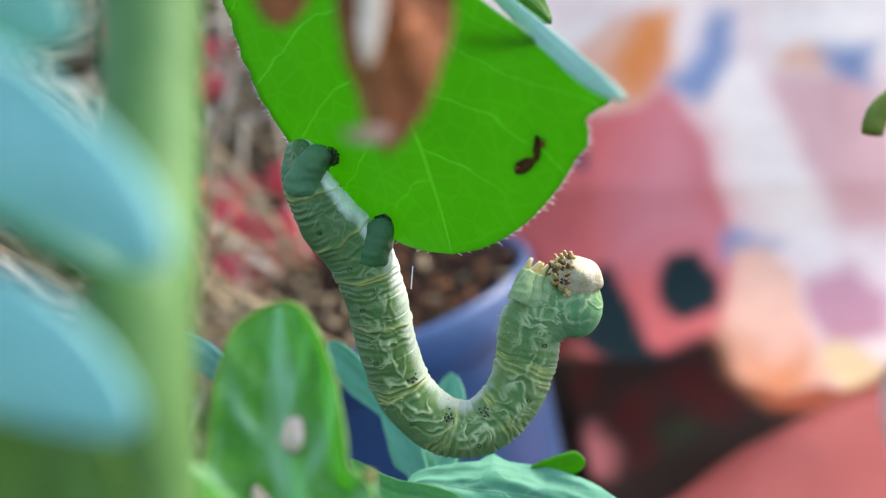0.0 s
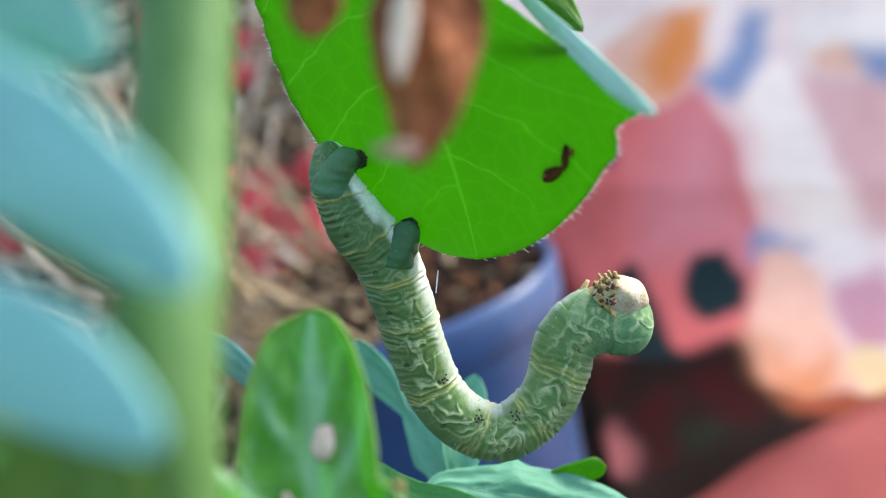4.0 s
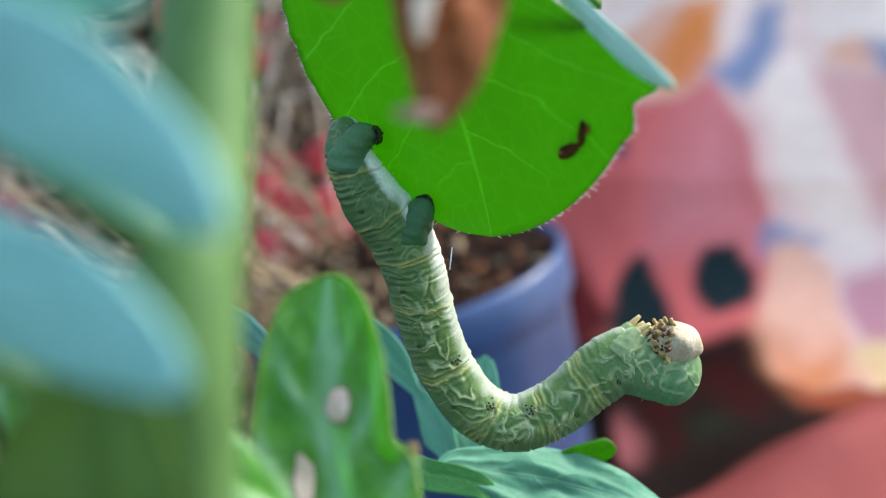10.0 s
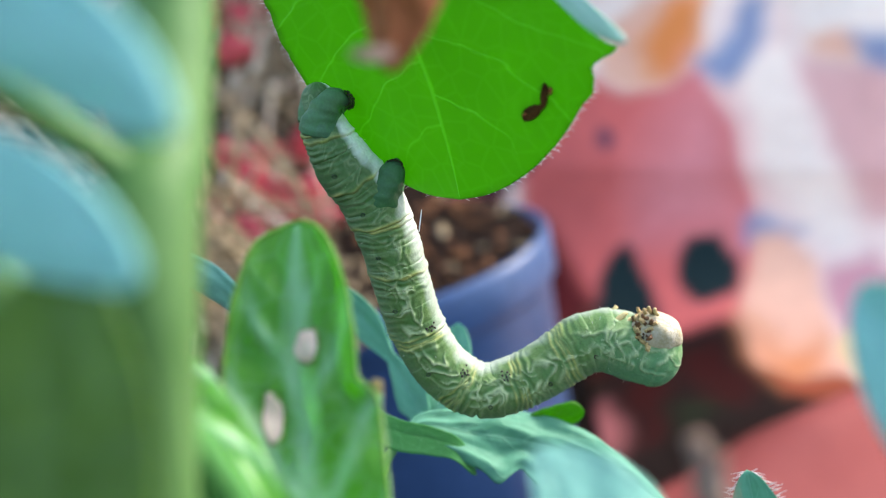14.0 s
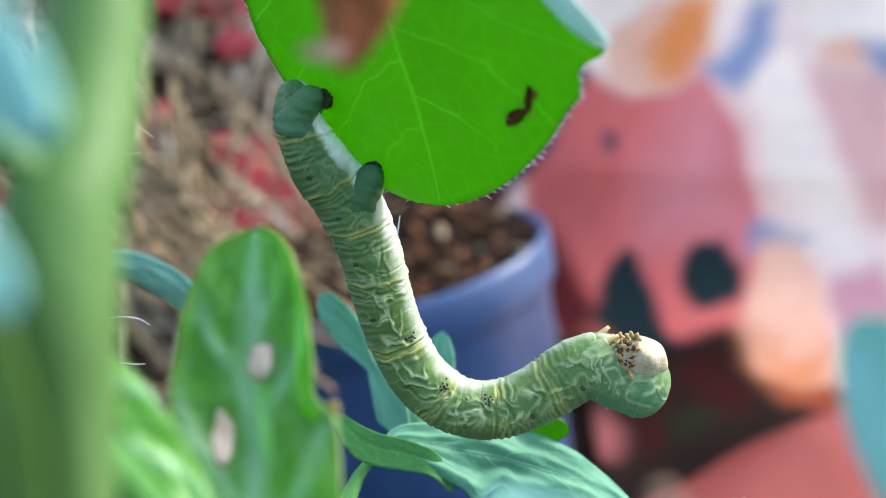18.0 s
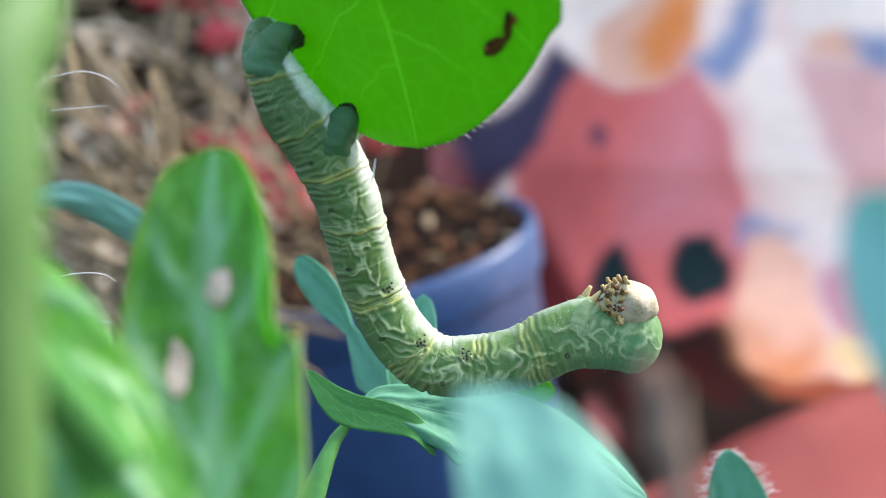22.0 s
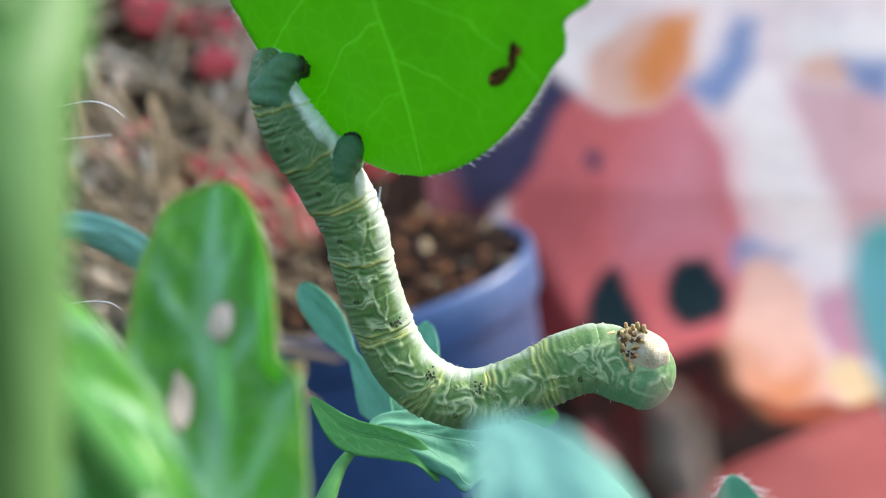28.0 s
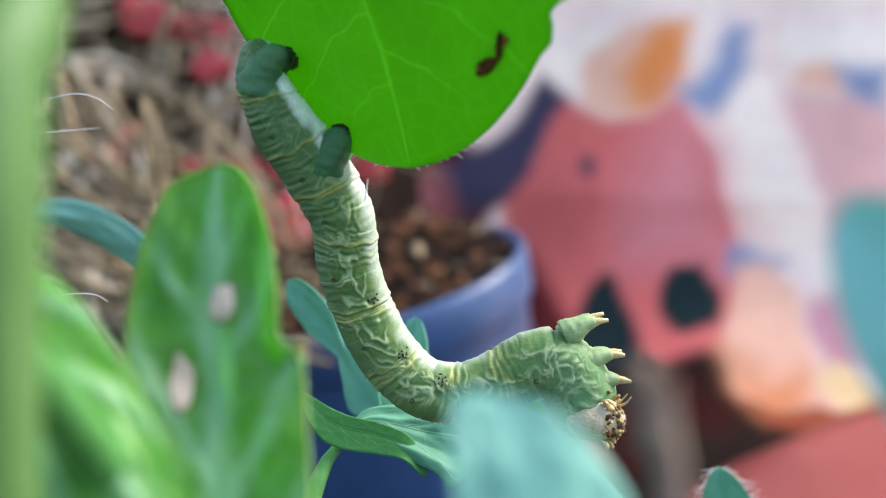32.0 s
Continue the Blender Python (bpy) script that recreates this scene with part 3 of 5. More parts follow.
# ---------------------------------------------------------------- nursery pot
def build_pot():
    top = Vector((-27.4, 331.5, 105.2)) * 0.001
    turn = Euler((radians(-1), radians(-15), 0)).to_matrix().to_4x4()
    high, r = 0.130, 0.057
    m = Matrix.Translation(top) @ turn @ Matrix.Translation((0, 0, -high))
    foot = m @ Vector((0, 0, 0))
    root = thing("nursery_pot", foot, "leaning blue-grey plastic nursery pot filled with bark and soil", "plant pot")
    bm = bmesh.new()
    prof = [(0.0, 0.0), (r * 0.78, 0.0), (r * 0.80, 0.002), (r * 0.955, high - 0.014), (r * 0.958, high - 0.0135)]
    prof += [(r * 0.925, high - 0.012), (r * 0.77, 0.004), (0.0, 0.003)]
    lathe(bm, prof, m)
    bmesh.ops.remove_doubles(bm, verts=bm.verts, dist=1e-6)
    part("pot_wall", bm, MAT_POT, root)
    bm = bmesh.new()
    prof = [(r * 0.93, high - 0.016), (r * 0.985, high - 0.016), (r * 1.0, high - 0.0145), (r * 1.012, high - 0.002), (r * 1.0, high), (r * 0.965, high), (r * 0.95, high - 0.002), (r * 0.93, high - 0.016)]
    lathe(bm, prof, m)
    bmesh.ops.remove_doubles(bm, verts=bm.verts, dist=1e-6)
    part("rim", bm, MAT_POT, root)
    bm = bmesh.new()
    rings = []
    for i in range(22):
        rr = r * 0.925 * i / 21
        rings.append([bm.verts.new(m @ Vector((rr * math.cos(a), rr * math.sin(a), high - 0.004 + 0.010 * max(0.0, math.sin(a)) * rr / r + 0.004 * noise.noise(Vector((rr * math.cos(a), rr * math.sin(a), 0)) * 90)))) for a in [2 * math.pi * s / 60 for s in range(60)]])
    for a, b in zip(rings, rings[1:]):
        for s in range(60):
            bm.faces.new((a[s], a[(s + 1) % 60], b[(s + 1) % 60], b[s]))
    bmesh.ops.remove_doubles(bm, verts=bm.verts, dist=1e-6)
    part("soil", bm, MAT_SOIL, root)
    rng = random.Random(4)
    for i in range(230):
        a, d = rng.uniform(0, 6.3), r * 0.93 * math.sqrt(rng.random())
        bm = bmesh.new()
        size = (rng.uniform(0.0015, 0.006), rng.uniform(0.0008, 0.0022), rng.uniform(0.0005, 0.0014))
        turn2 = Euler((rng.uniform(-0.6, 0.6), rng.uniform(-0.6, 0.6), rng.uniform(0, 6))).to_matrix()
        blob(bm, m @ Vector((d * math.cos(a), d * math.sin(a), high - 0.002 + 0.010 * max(0.0, math.sin(a)) * d / r + rng.uniform(-0.001, 0.003))), size, turn2, 0.4, i, 2)
        part("bark_chip", bm, rng.choice((MAT_CHIP, MAT_CHIP, MAT_SOIL, MAT_SOIL, MAT_SOIL, MAT_EARTH, MAT_STRAW_DARK)), root)


build_pot()


# ---------------------------------------------------------------- dry grass heap behind
def heap_place(x, s):
    """The face of the heap: s runs up its slope."""
    y = 0.40 + 0.16 * s + 0.012 * noise.noise(Vector((x * 14, s * 4, 0)))
    z = -0.01 + 0.26 * s ** 0.9 + 0.014 * noise.noise(Vector((x * 11, s * 5, 3)))
    return Vector((x, y, z))


def build_heap():
    bm = bmesh.new()
    xs = [-0.42 + 0.0098 * i for i in range(46)]
    grid = [[bm.verts.new(heap_place(x, s / 40) + Vector((0, 0.006, -0.004 - 0.22 * max(0.0, (x + 0.06) / 0.05) ** 2))) for x in xs] for s in range(41)]
    for a, b in zip(grid, grid[1:]):
        for i in range(len(xs) - 1):
            bm.faces.new((a[i], a[i + 1], b[i + 1], b[i]))
    ext = bmesh.ops.extrude_face_region(bm, geom=bm.faces[:])["geom"]
    for v in [g for g in ext if isinstance(g, bmesh.types.BMVert)]:
        v.co += Vector((0, 0.012, -0.012))
    root = thing("dry_grass_heap", (-0.2, 0.45, 0.0), "heap of dry straw-coloured grass stalks over brown earth", "dry grass")
    part("earth_bank", bm, MAT_EARTH, root)
    rng = random.Random(8)
    for name, mat, count in (("straw", MAT_STRAW, 230), ("dark_straw", MAT_STRAW_DARK, 330)):
        rest = bmesh.new()
        for i in range(count):
            x, s = rng.uniform(-0.26, -0.045), rng.uniform(0.0, 1.0)
            p = heap_place(x, s) + Vector((0, -rng.uniform(0.0, 0.016), rng.uniform(0, 0.01)))
            a, ln = rng.gauss(-0.6, 0.8), rng.uniform(0.03, 0.13)
            way = Vector((math.cos(a), rng.uniform(-0.3, 0.3), math.sin(a)))
            bend = Vector((rng.uniform(-1, 1), rng.uniform(-0.6, 0.3), rng.uniform(-1, 1))) * ln * 0.3
            r = rng.uniform(0.0006, 0.0024)
            single = i < 150
            bm = bmesh.new() if single else rest
            tube(bm, [p - way * ln / 2, p + bend, p + way * ln / 2], [r, r, r * 0.6], 5, 7)
            if single:
                part(name, bm, mat, root)
        part(name, rest, mat, root, kind="stuff")
    bm = bmesh.new()
    for i in range(70):
        p = Vector((rng.uniform(-0.090, -0.056), rng.uniform(0.25, 0.30), rng.uniform(0.09, 0.15)))
        a, ln = rng.gauss(-0.75, 0.5), rng.uniform(0.03, 0.09)
        way = Vector((math.cos(a), rng.uniform(-0.3, 0.3), math.sin(a)))
        r = rng.uniform(0.0003, 0.0012)
        tube(bm, [p - way * ln / 2, p + Vector((rng.uniform(-1, 1), 0, rng.uniform(-1, 1))) * ln * 0.15, p + way * ln / 2], [r, r, r * 0.6], 5, 8)
    part("loose_straw", bm, MAT_STRAW_DARK, root, kind="stuff")
    spots = [(-0.120, 0.655), (-0.113, 0.630), (-0.143, 0.474), (-0.141, 0.679), (-0.094, 0.415), (-0.106, 0.442), (-0.077, 0.354), (-0.069, 0.333), (-0.085, 0.357), (-0.107, 0.387), (-0.063, 0.410), (-0.117, 0.655), (-0.147, 0.466), (-0.105, 0.350), (-0.096, 0.325)]
    for i in range(38):
        x, s = spots[i % len(spots)] if i < 24 else (rng.uniform(-0.26, 0.0), rng.uniform(0.2, 1.0))
        x, s = x + rng.gauss(0, 0.006), s + rng.gauss(0, 0.015)
        bm = bmesh.new()
        blob(bm, heap_place(x, max(0.05, s)) + Vector((0, -0.021, 0.002)), (rng.uniform(0.006, 0.015), 0.002, rng.uniform(0.005, 0.012)), Euler((0.4, rng.uniform(-1, 1), 0)).to_matrix(), 0.5, i, 2)
        part("red_scrap", bm, MAT_SCRAP, root)


build_heap()


# ---------------------------------------------------------------- the plant
PLANT = thing("leafy_plant", (-0.02, 0.05, -0.012), "green leafy plant with thick stem and broad hairy gnawed leaves", "plant")


def stalk(name, pts, radii, mat=None, label=""):
    bm = bmesh.new()
    tube(bm, [PL(p) for p in pts], [r * 0.001 for r in radii], 14, 40, 0.12, len(name))
    return part(name, bm, mat or MAT_STEM, PLANT, label)


STEM_LINE = [(-13.5, 48.5, 30.1), (-13.6, 47.5, 16.5), (-13.3, 46.0, 5.9), (-13.2, 44.5, -1.6), (-13.3, 43.5, -11.0), (-16, 66, -140), (-17, 95, -215)]
SIDE_LINE = [(34, 74, -60), (36, 84, -110), (33, 105, -215)]


def leaf(label, mat, midrib, across, half, name="leaf", owner=None, line=None, **shape):
    bm, grid = blade(midrib, across, half, **shape)
    if line:
        base = Vector(midrib[0])
        stem = spline(line, 60)
        root = min(stem, key=lambda p: abs(p.z - (base.z - 10)) + 0.15 * (p - base).length)
        joint = bmesh.new()
        bend = base + (base - Vector(midrib[1])).normalized() * 0.35 * (root - base).length
        tube(joint, [PL(base + (Vector(midrib[1]) - base) * 0.05), PL(base.lerp(root, 0.45).lerp(bend, 0.4)), PL(root)], [0.0005, 0.0006, 0.0008], 10, 20, 0.1)
        part("petiole", joint, MAT_STEM, owner or PLANT)
    return part(name, bm, mat, owner or PLANT, label), grid


def fringe(owner, grid, sides, length, every=1, seed=3, name="edge_hairs"):
    """Fine pale hairs standing out from a blade's edge."""
    bm = bmesh.new()
    rng = random.Random(seed)
    ny = len(grid[0]) - 1
    for i in range(2, len(grid) - 1):
        for j in sides:
            q, up, u, s = grid[i][j]
            inner = grid[i][1 if j == 0 else ny - 1][0]
            for _ in range(every):
                k = rng.random()
                at = q.lerp(grid[i + 1][j][0], k)
                way = ((q - inner).normalized() + Vector((rng.uniform(-0.5, 0.5), rng.uniform(-0.6, 0.6), rng.uniform(-0.5, 0.5)))).normalized()
                ln = length * rng.uniform(0.4, 1.0)
                tube(bm, [PL(at), PL(at + way * ln * 0.5 + Vector((0, 0, 0.02))), PL(at + way * ln)], [0.00004, 0.00003, 0.000012], 4, 4)
    part(name, bm, MAT_HAIR, owner, kind="stuff")


# stem
stalk("stem", STEM_LINE, [2.2, 2.32, 2.37, 2.49, 2.62, 2.8, 3.0])

# the gnawed leaf
main, main_grid = leaf("bright green leaf lit through, with a small gnawed hole", MAT_MAIN, [(-3.2, 70.9, 35.9), (-1.75, 77.5, 25.2), (-0.77, 85.0, 13.7), (0.43, 94.2, -0.43)],
                       (0.8, -0.6, 0), (16.4, 23.4), full=(0.44, 0.75), tip=0.53, cut=(0.36, 0.68), cup=0.0, ruffle=0.4, seed=2, nx=110, ny=44, skew=0.45, slant=True, teeth=((0.685, 0.08, 0.02, 1), (0.715, -0.05, 0.025, 1), (0.77, 0.03, 0.02, 1)))
fringe(main, main_grid, (0, 44), 0.75, 2)
stalk("petiole", [(-3.2, 71.0, 35.6), (-8.0, 58.0, 38.0), (-13.5, 48.4, 28.1)], [0.7, 0.8, 0.9])
# its curled margin and the lobe behind
leaf("pale curled leaf margin", MAT_MARGIN, [(3.3, 84.0, 22.2), (7.3, 78.0, 16.6), (9.95, 70.0, 11.8), (11.33, 63.5, 8.92)], (0.5, -0.35, 0.78), (0.65, 0.9), name="curled_margin", owner=main, full=0.35, cup=0.08, ruffle=0.1, nx=30, ny=10)
leaf("green leaf lobe", MAT_MAIN, [(0.7, 90.0, 29.8), (6.2, 89.0, 23.3), (9.4, 88.0, 19.3)], (0.8, 0.2, 0.6), (1.8, 1.8), name="leaf_lobe", owner=main, nx=30, ny=16)

# withered brown scrap hanging before it
SCRAP = thing("withered_leaf", PL((-2.7, 50.0, 9.4)), "withered brown dry leaf scrap with bleached patches", "dry leaf")
leaf("withered brown dry leaf scrap", MAT_DRY, [(-2.7, 50.0, 16.4), (-2.7, 50.0, 11.0), (-2.7, 50.0, 7.7), (-2.9, 50.0, 4.6)], (1, -0.3, 0), (3.0, 3.3), name="dry_blade", owner=SCRAP, full=0.75, cup=0.45, ruffle=0.9, seed=5, tip=0.7)
leaf("bleached pale patch", MAT_PALE, [(-3.1, 48.6, 13.3), (-3.4, 48.4, 10.1), (-3.6, 48.6, 8.6)], (1, -0.2, 0), (0.5, 0.75), name="pale_patch", owner=SCRAP, nx=16, ny=8, full=0.6)
leaf("faded tan tip", MAT_TAN, [(-2.5, 49.4, 5.6), (-3.8, 49.2, 5.4), (-5.0, 49.6, 5.5)], (0.1, -0.2, 1), (0.5, 0.4), name="pale_tip", owner=SCRAP, nx=14, ny=6, full=0.6)
leaf("withered brown dry leaf scrap", MAT_DRY, [(-8.2, 52.0, 14.9), (-8.4, 52.0, 12.9), (-8.5, 52.0, 11.4)], (1, -0.1, 0), (1.5, 1.5), name="dry_blade", owner=SCRAP, cup=0.3, nx=24, ny=12)

# upright leaf with bleached spots
upright, mid_grid = leaf("upright green leaf with pale midrib and two bleached spots", MAT_MID, [(-7.0, 58.0, -32.1), (-8.7, 62.5, -23.4), (-10.0, 66.3, -15.5), (-10.6, 68.0, -9.6), (-11.1, 69.5, -3.2)],
                     (0.97, -0.12, 0.1), (4.3, 5.1), full=0.33, tip=0.42, cup=0.2, ruffle=0.9, pucker=0.3, teeth=((0.60, 0.30, 0, 1), (0.585, 0.10, 0.03, 1), (0.30, -0.22, 0.28, -1)), seed=11, base=0.3)


def patch(owner, grid, spot, size, mat, name, label, lift, seed):
    """A thin uneven patch lying on a blade at the point nearest to spot."""
    cells = [(r, c) for r in range(1, len(grid) - 1) for c in range(1, len(grid[0]) - 1)]
    r, c = min(cells, key=lambda k: (grid[k[0]][k[1]][0].x - spot[0]) ** 2 + (grid[k[0]][k[1]][0].z - spot[2]) ** 2)
    mid2 = grid[r][c][0]
    along = (grid[r + 1][c][0] - grid[r - 1][c][0]).normalized()
    side = (grid[r][c + 1][0] - grid[r][c - 1][0]).normalized()
    out = along.cross(side).normalized()
    out = out if out.y < 0 else -out
    bm = bmesh.new()
    rings = []
    cloud = [p[0] for row in grid[max(0, r - 14):r + 15] for p in row]
    for k in range(6):
        ring = []
        for a in range(28):
            ang = 2 * math.pi * a / 28
            f = (1 - k / 5.5) * (1 + 0.22 * noise.noise(Vector((math.cos(ang) * 1.4, math.sin(ang) * 1.4, seed))))
            at = mid2 + side * (math.cos(ang) * size[0] * f) + along * (math.sin(ang) * size[1] * f)
            near = sorted(cloud, key=lambda p: (p.x - at.x) ** 2 + (p.z - at.z) ** 2)[:5]
            weigh = [1 / (0.02 + (p.x - at.x) ** 2 + (p.z - at.z) ** 2) for p in near]
            at.y = sum(w * p.y for w, p in zip(weigh, near)) / sum(weigh)
            ring.append(bm.verts.new(PL(at + out * (lift if k else -0.1))))
        rings.append(ring)
    for p, q in zip(rings, rings[1:]):
        for a in range(28):
            bm.faces.new((p[a], p[(a + 1) % 28], q[(a + 1) % 28], q[a]))
    bm.faces.new(rings[-1])
    bmesh.ops.recalc_face_normals(bm, faces=bm.faces)
    part(name, bm, mat, owner, label)


# the gnawed hole: a dark ragged patch with a stalk, paler inside
for at, sx, sz, k in (((6.35, 84.0, 6.8), 1.05, 0.95, 5), ((7.75, 83.0, 8.1), 0.42, 1.25, 6), ((7.1, 83.6, 7.0), 0.6, 0.5, 7)):
    patch(main, main_grid, at, (sx, sz), MAT_BITE, "gnawed_hole", "small brown gnawed spot", 0.3, k)
for at, sx, sz, k in (((5.95, 84.0, 6.85), 0.28, 0.2, 8), ((7.85, 83.0, 8.5), 0.14, 0.4, 9)):
    patch(main, main_grid, at, (sx, sz), MAT_DRY, "dried_skin", "tan dried skin inside the gnawed spot", 0.36, k)


for at, sx, sz, k in (((-9.9, 66.2, -11.9), 0.95, 1.15, 1), ((-11.8, 65.3, -16.7), 0.66, 1.65, 2)):
    patch(upright, mid_grid, at, (sx * 1.42, sz * 1.36), MAT_RIM, "brown_rim", "brown rim of a bleached spot", 0.16, k)
    patch(upright, mid_grid, at, (sx * 1.25, sz * 1.2), MAT_PALE, "bleached_spot", "pale bleached spot", 0.24, k)
fringe(upright, mid_grid, (0, 28), 0.35, 2, 9)
edge_line = [row[0][0] for row in mid_grid[8:]] + [row[-1][0] for row in mid_grid[:8:-1]]
bm = bmesh.new()
tube(bm, [PL(p + Vector((0, -0.1, 0))) for p in edge_line[::2]], [0.00014, 0.00014], 8, 150, 0.3, 3)
part("leaf_edge", bm, MAT_EDGE, upright, "yellow-green thickened leaf edge")
bm = bmesh.new()
blob(bm, PL((-4.8, 65.0, -14.4)), (0.0005, 0.0003, 0.0008), Matrix.Identity(3), 0.3, 2, 3)
part("dry_tooth", bm, MAT_RIM, upright, "orange-brown dried tooth of the leaf")
stalk("petiole", [(-7.1, 58.0, -31.8), (-7.8, 57.0, -38.3), (-13, 62, -120)], [0.8, 1.0, 1.2])

# how far it sways, in millimetres (x, z)
SWAY = {0: (-0.59, -0.35), 1: (-0.67, -0.39), 4.5: (-0.01, -0.52), 6: (-0.1, -0.15), 7: (-0.21, -0.19), 8: (0.01, -0.14), 9: (-0.11, -0.21), 10: (-0.03, -0.12), 12: (0.11, 0.17), 14: (0.11, 0.1), 17: (0.04, 0.07), 19: (0.01, 0.1), 21: (-0.2, 0.04), 23: (-0.03, 0.27), 24.5: (-0.11, -0.14), 26.5: (-0.03, 0.1), 27.5: (-0.25, -0.01), 28: (-0.68, -0.15), 28.5: (0.31, -0.89), 29: (-0.8, -0), 29.5: (-0.14, -0.31), 30: (0.76, 0.16), 30.5: (0.76, 0.54), 31: (-0.16, -0.74), 31.5: (0.74, -0.5), 32: (0.48, 0.11)}

# low leaf under the caterpillar
leaf(label="grey-green toothed leaf spreading level", mat=MAT_LOW, midrib=[(-5.0, 108.5, -25.6), (-3.1, 109.0, -24.9), (2.3, 110.0, -25.9), (8.6, 111.0, -27.1), (16.4, 112.0, -29.6), (24.9, 113.0, -35.1)], across=(0.1, -0.5, -0.85), half=(4.3, 3.8), full=0.6, cup=-0.12, ruffle=0.8, pucker=0.06,
     teeth=((0.33, 0.25, 0.05, 1), (0.42, -0.35, 0.06, 1), (0.58, 0.25, 0.05, 1), (0.3, 0.2, 0.05, -1)), seed=21, base=0.12)
leaf(label="bright green curved leaf lobe", mat=MAT_LOBE, midrib=[(-10.9, 108.0, -22.0), (-7.0, 108.0, -25.2), (-2.6, 108.3, -26.2), (0.4, 108.5, -27.3), (2.5, 109.0, -30.4)], across=(0.25, -0.2, -0.95), half=(2.1, 1.3), full=0.6, cup=0.02, ruffle=0.0, thick=0.15, seed=24, nx=44, ny=16, base=0.05)
stalk("petiole", [(-4.6, 109.6, -26.6), (-7.1, 108.6, -28.0), (-9.0, 106.0, -32.6), (-9.8, 103.0, -36.2), (-8.7, 74.0, -33.6), STEM_LINE[4]], [0.3, 1.8, 1.9, 1.6, 1.3, 1.2], MAT_LOBE_STALK)
leaf(label="small green leaf tip", mat=MAT_MAIN, midrib=[(8.3, 114.0, -25.8), (11.2, 114.0, -24.9), (14.8, 114.0, -23.8)], across=(0.35, -0.5, 0.8), half=(1.8, 2.2), nx=24, ny=12, seed=25, full=0.25, base=0.7)
# leaflets further back
leaf(label="grey-green leaflet", mat=MAT_TEAL, midrib=[(-3.0, 117.0, -28.0), (-5.1, 120.0, -24.0), (-9.2, 124.0, -18.1), (-15.4, 127.0, -11.2)], across=(0.8, -0.35, 0.45), half=(2.2, 2.1), full=0.22, tip=0.5, seed=27, nx=44, ny=16, base=0.2, teeth=((0.52, -0.7, 0.2, 1), (0.50, -0.7, 0.2, -1), (0.27, 0.4, 0.08, 1), (0.22, 0.3, 0.07, -1)))
leaf(label="grey-green leaflet", mat=MAT_TEAL, midrib=[(-2.0, 117.0, -28.5), (-1.7, 120.0, -24.6), (-0.7, 123.0, -20.2), (0.1, 125.0, -15.0)], across=(0.85, -0.35, 0.2), half=(2.9, 2.5), full=0.4, seed=29, nx=36, ny=16, base=0.3)
leaf(line=STEM_LINE, label="blue-green leaflet", mat=MAT_BLUE, midrib=[(-25.7, 76.0, -6.7), (-23.1, 78.0, -6.4), (-19.6, 82.0, -8.8), (-16.4, 84.0, -12.9)], across=(0.2, -0.5, 0.7), half=(1.5, 1.3), full=0.5, seed=31, nx=30, ny=12)
# broad near leaf low by the stem
leaf(line=STEM_LINE, label="broad green leaf with pale midrib", mat=MAT_MID, midrib=[(-27.7, 57.0, -4.6), (-22.1, 56.0, -10.2), (-15.3, 54.5, -15.1), (-7.8, 52.0, -22.5)], across=(0.77, 0.3, 0.51), half=(4.0, 5.4), full=0.6, cup=0.1, ruffle=0.5, pucker=0.08, seed=33)
# blurred leaves close by
leaf(line=STEM_LINE, label="broad dark green leaf", mat=MAT_DARK, midrib=[(-16.0, 37.0, -24.8), (-15.2, 37.0, -14.1), (-14.4, 37.0, -4.8)], across=(0.97, -0.1, 0.1), half=(4.9, 4.9), full=0.5, seed=39)
leaf(line=STEM_LINE, label="blue-green leaf", mat=MAT_BLUE, midrib=[(-21.5, 33.0, 6.5), (-16.0, 31.5, 4.8), (-11.4, 30.5, 2.1), (-8.2, 30.0, -0.5)], across=(0.45, -0.35, 0.8), half=(2.3, 2.8), full=0.5, seed=41)
leaf(line=STEM_LINE, label="blue-green leaf", mat=MAT_BLUE, midrib=[(-22.3, 34.0, -1.9), (-16.6, 32.5, -2.6), (-12.5, 31.5, -3.9), (-9.6, 31.0, -5.5)], across=(0.35, -0.3, 0.85), half=(2.6, 2.4), full=0.5, seed=43)
leaf(line=STEM_LINE, label="blue-green leaf", mat=MAT_PALE_LEAF, midrib=[(-20.0, 34.0, 11.2), (-15.8, 33.0, 9.1), (-11.6, 32.0, 6.7)], across=(0.35, -0.3, 0.85), half=(2.4, 2.0), full=0.5, seed=45)
SIDE = thing("side_plant", (0.033, 0.07, -0.012), "low blue-green plant with hairy leaf tips beside the stem", "plant")
bm = bmesh.new()
tube(bm, [PL(p) for p in SIDE_LINE], [0.0012, 0.0014, 0.0018], 14, 30, 0.12)
part("stem", bm, MAT_STEM, SIDE)
leaf(line=SIDE_LINE, owner=SIDE, label="blue-green leaf", mat=MAT_BLUE, midrib=[(32.8, 42.0, -19.0), (28.1, 44.0, -15.3), (23.9, 45.0, -10.5), (20.2, 46.0, -5.7)], across=(0.75, -0.25, -0.6), half=(4.0, 4.0), full=0.5, seed=47)
leaf(line=SIDE_LINE, owner=SIDE, label="blue-green leaf", mat=MAT_PALE_LEAF, midrib=[(6.9, 42.0, -24.5), (6.9, 45.0, -19.2), (6.2, 46.5, -16.7), (4.9, 48.0, -14.4)], across=(0.9, -0.2, -0.25), half=(5.6, 2.0), full=0.7, cup=0.05, ruffle=0.5, seed=49)
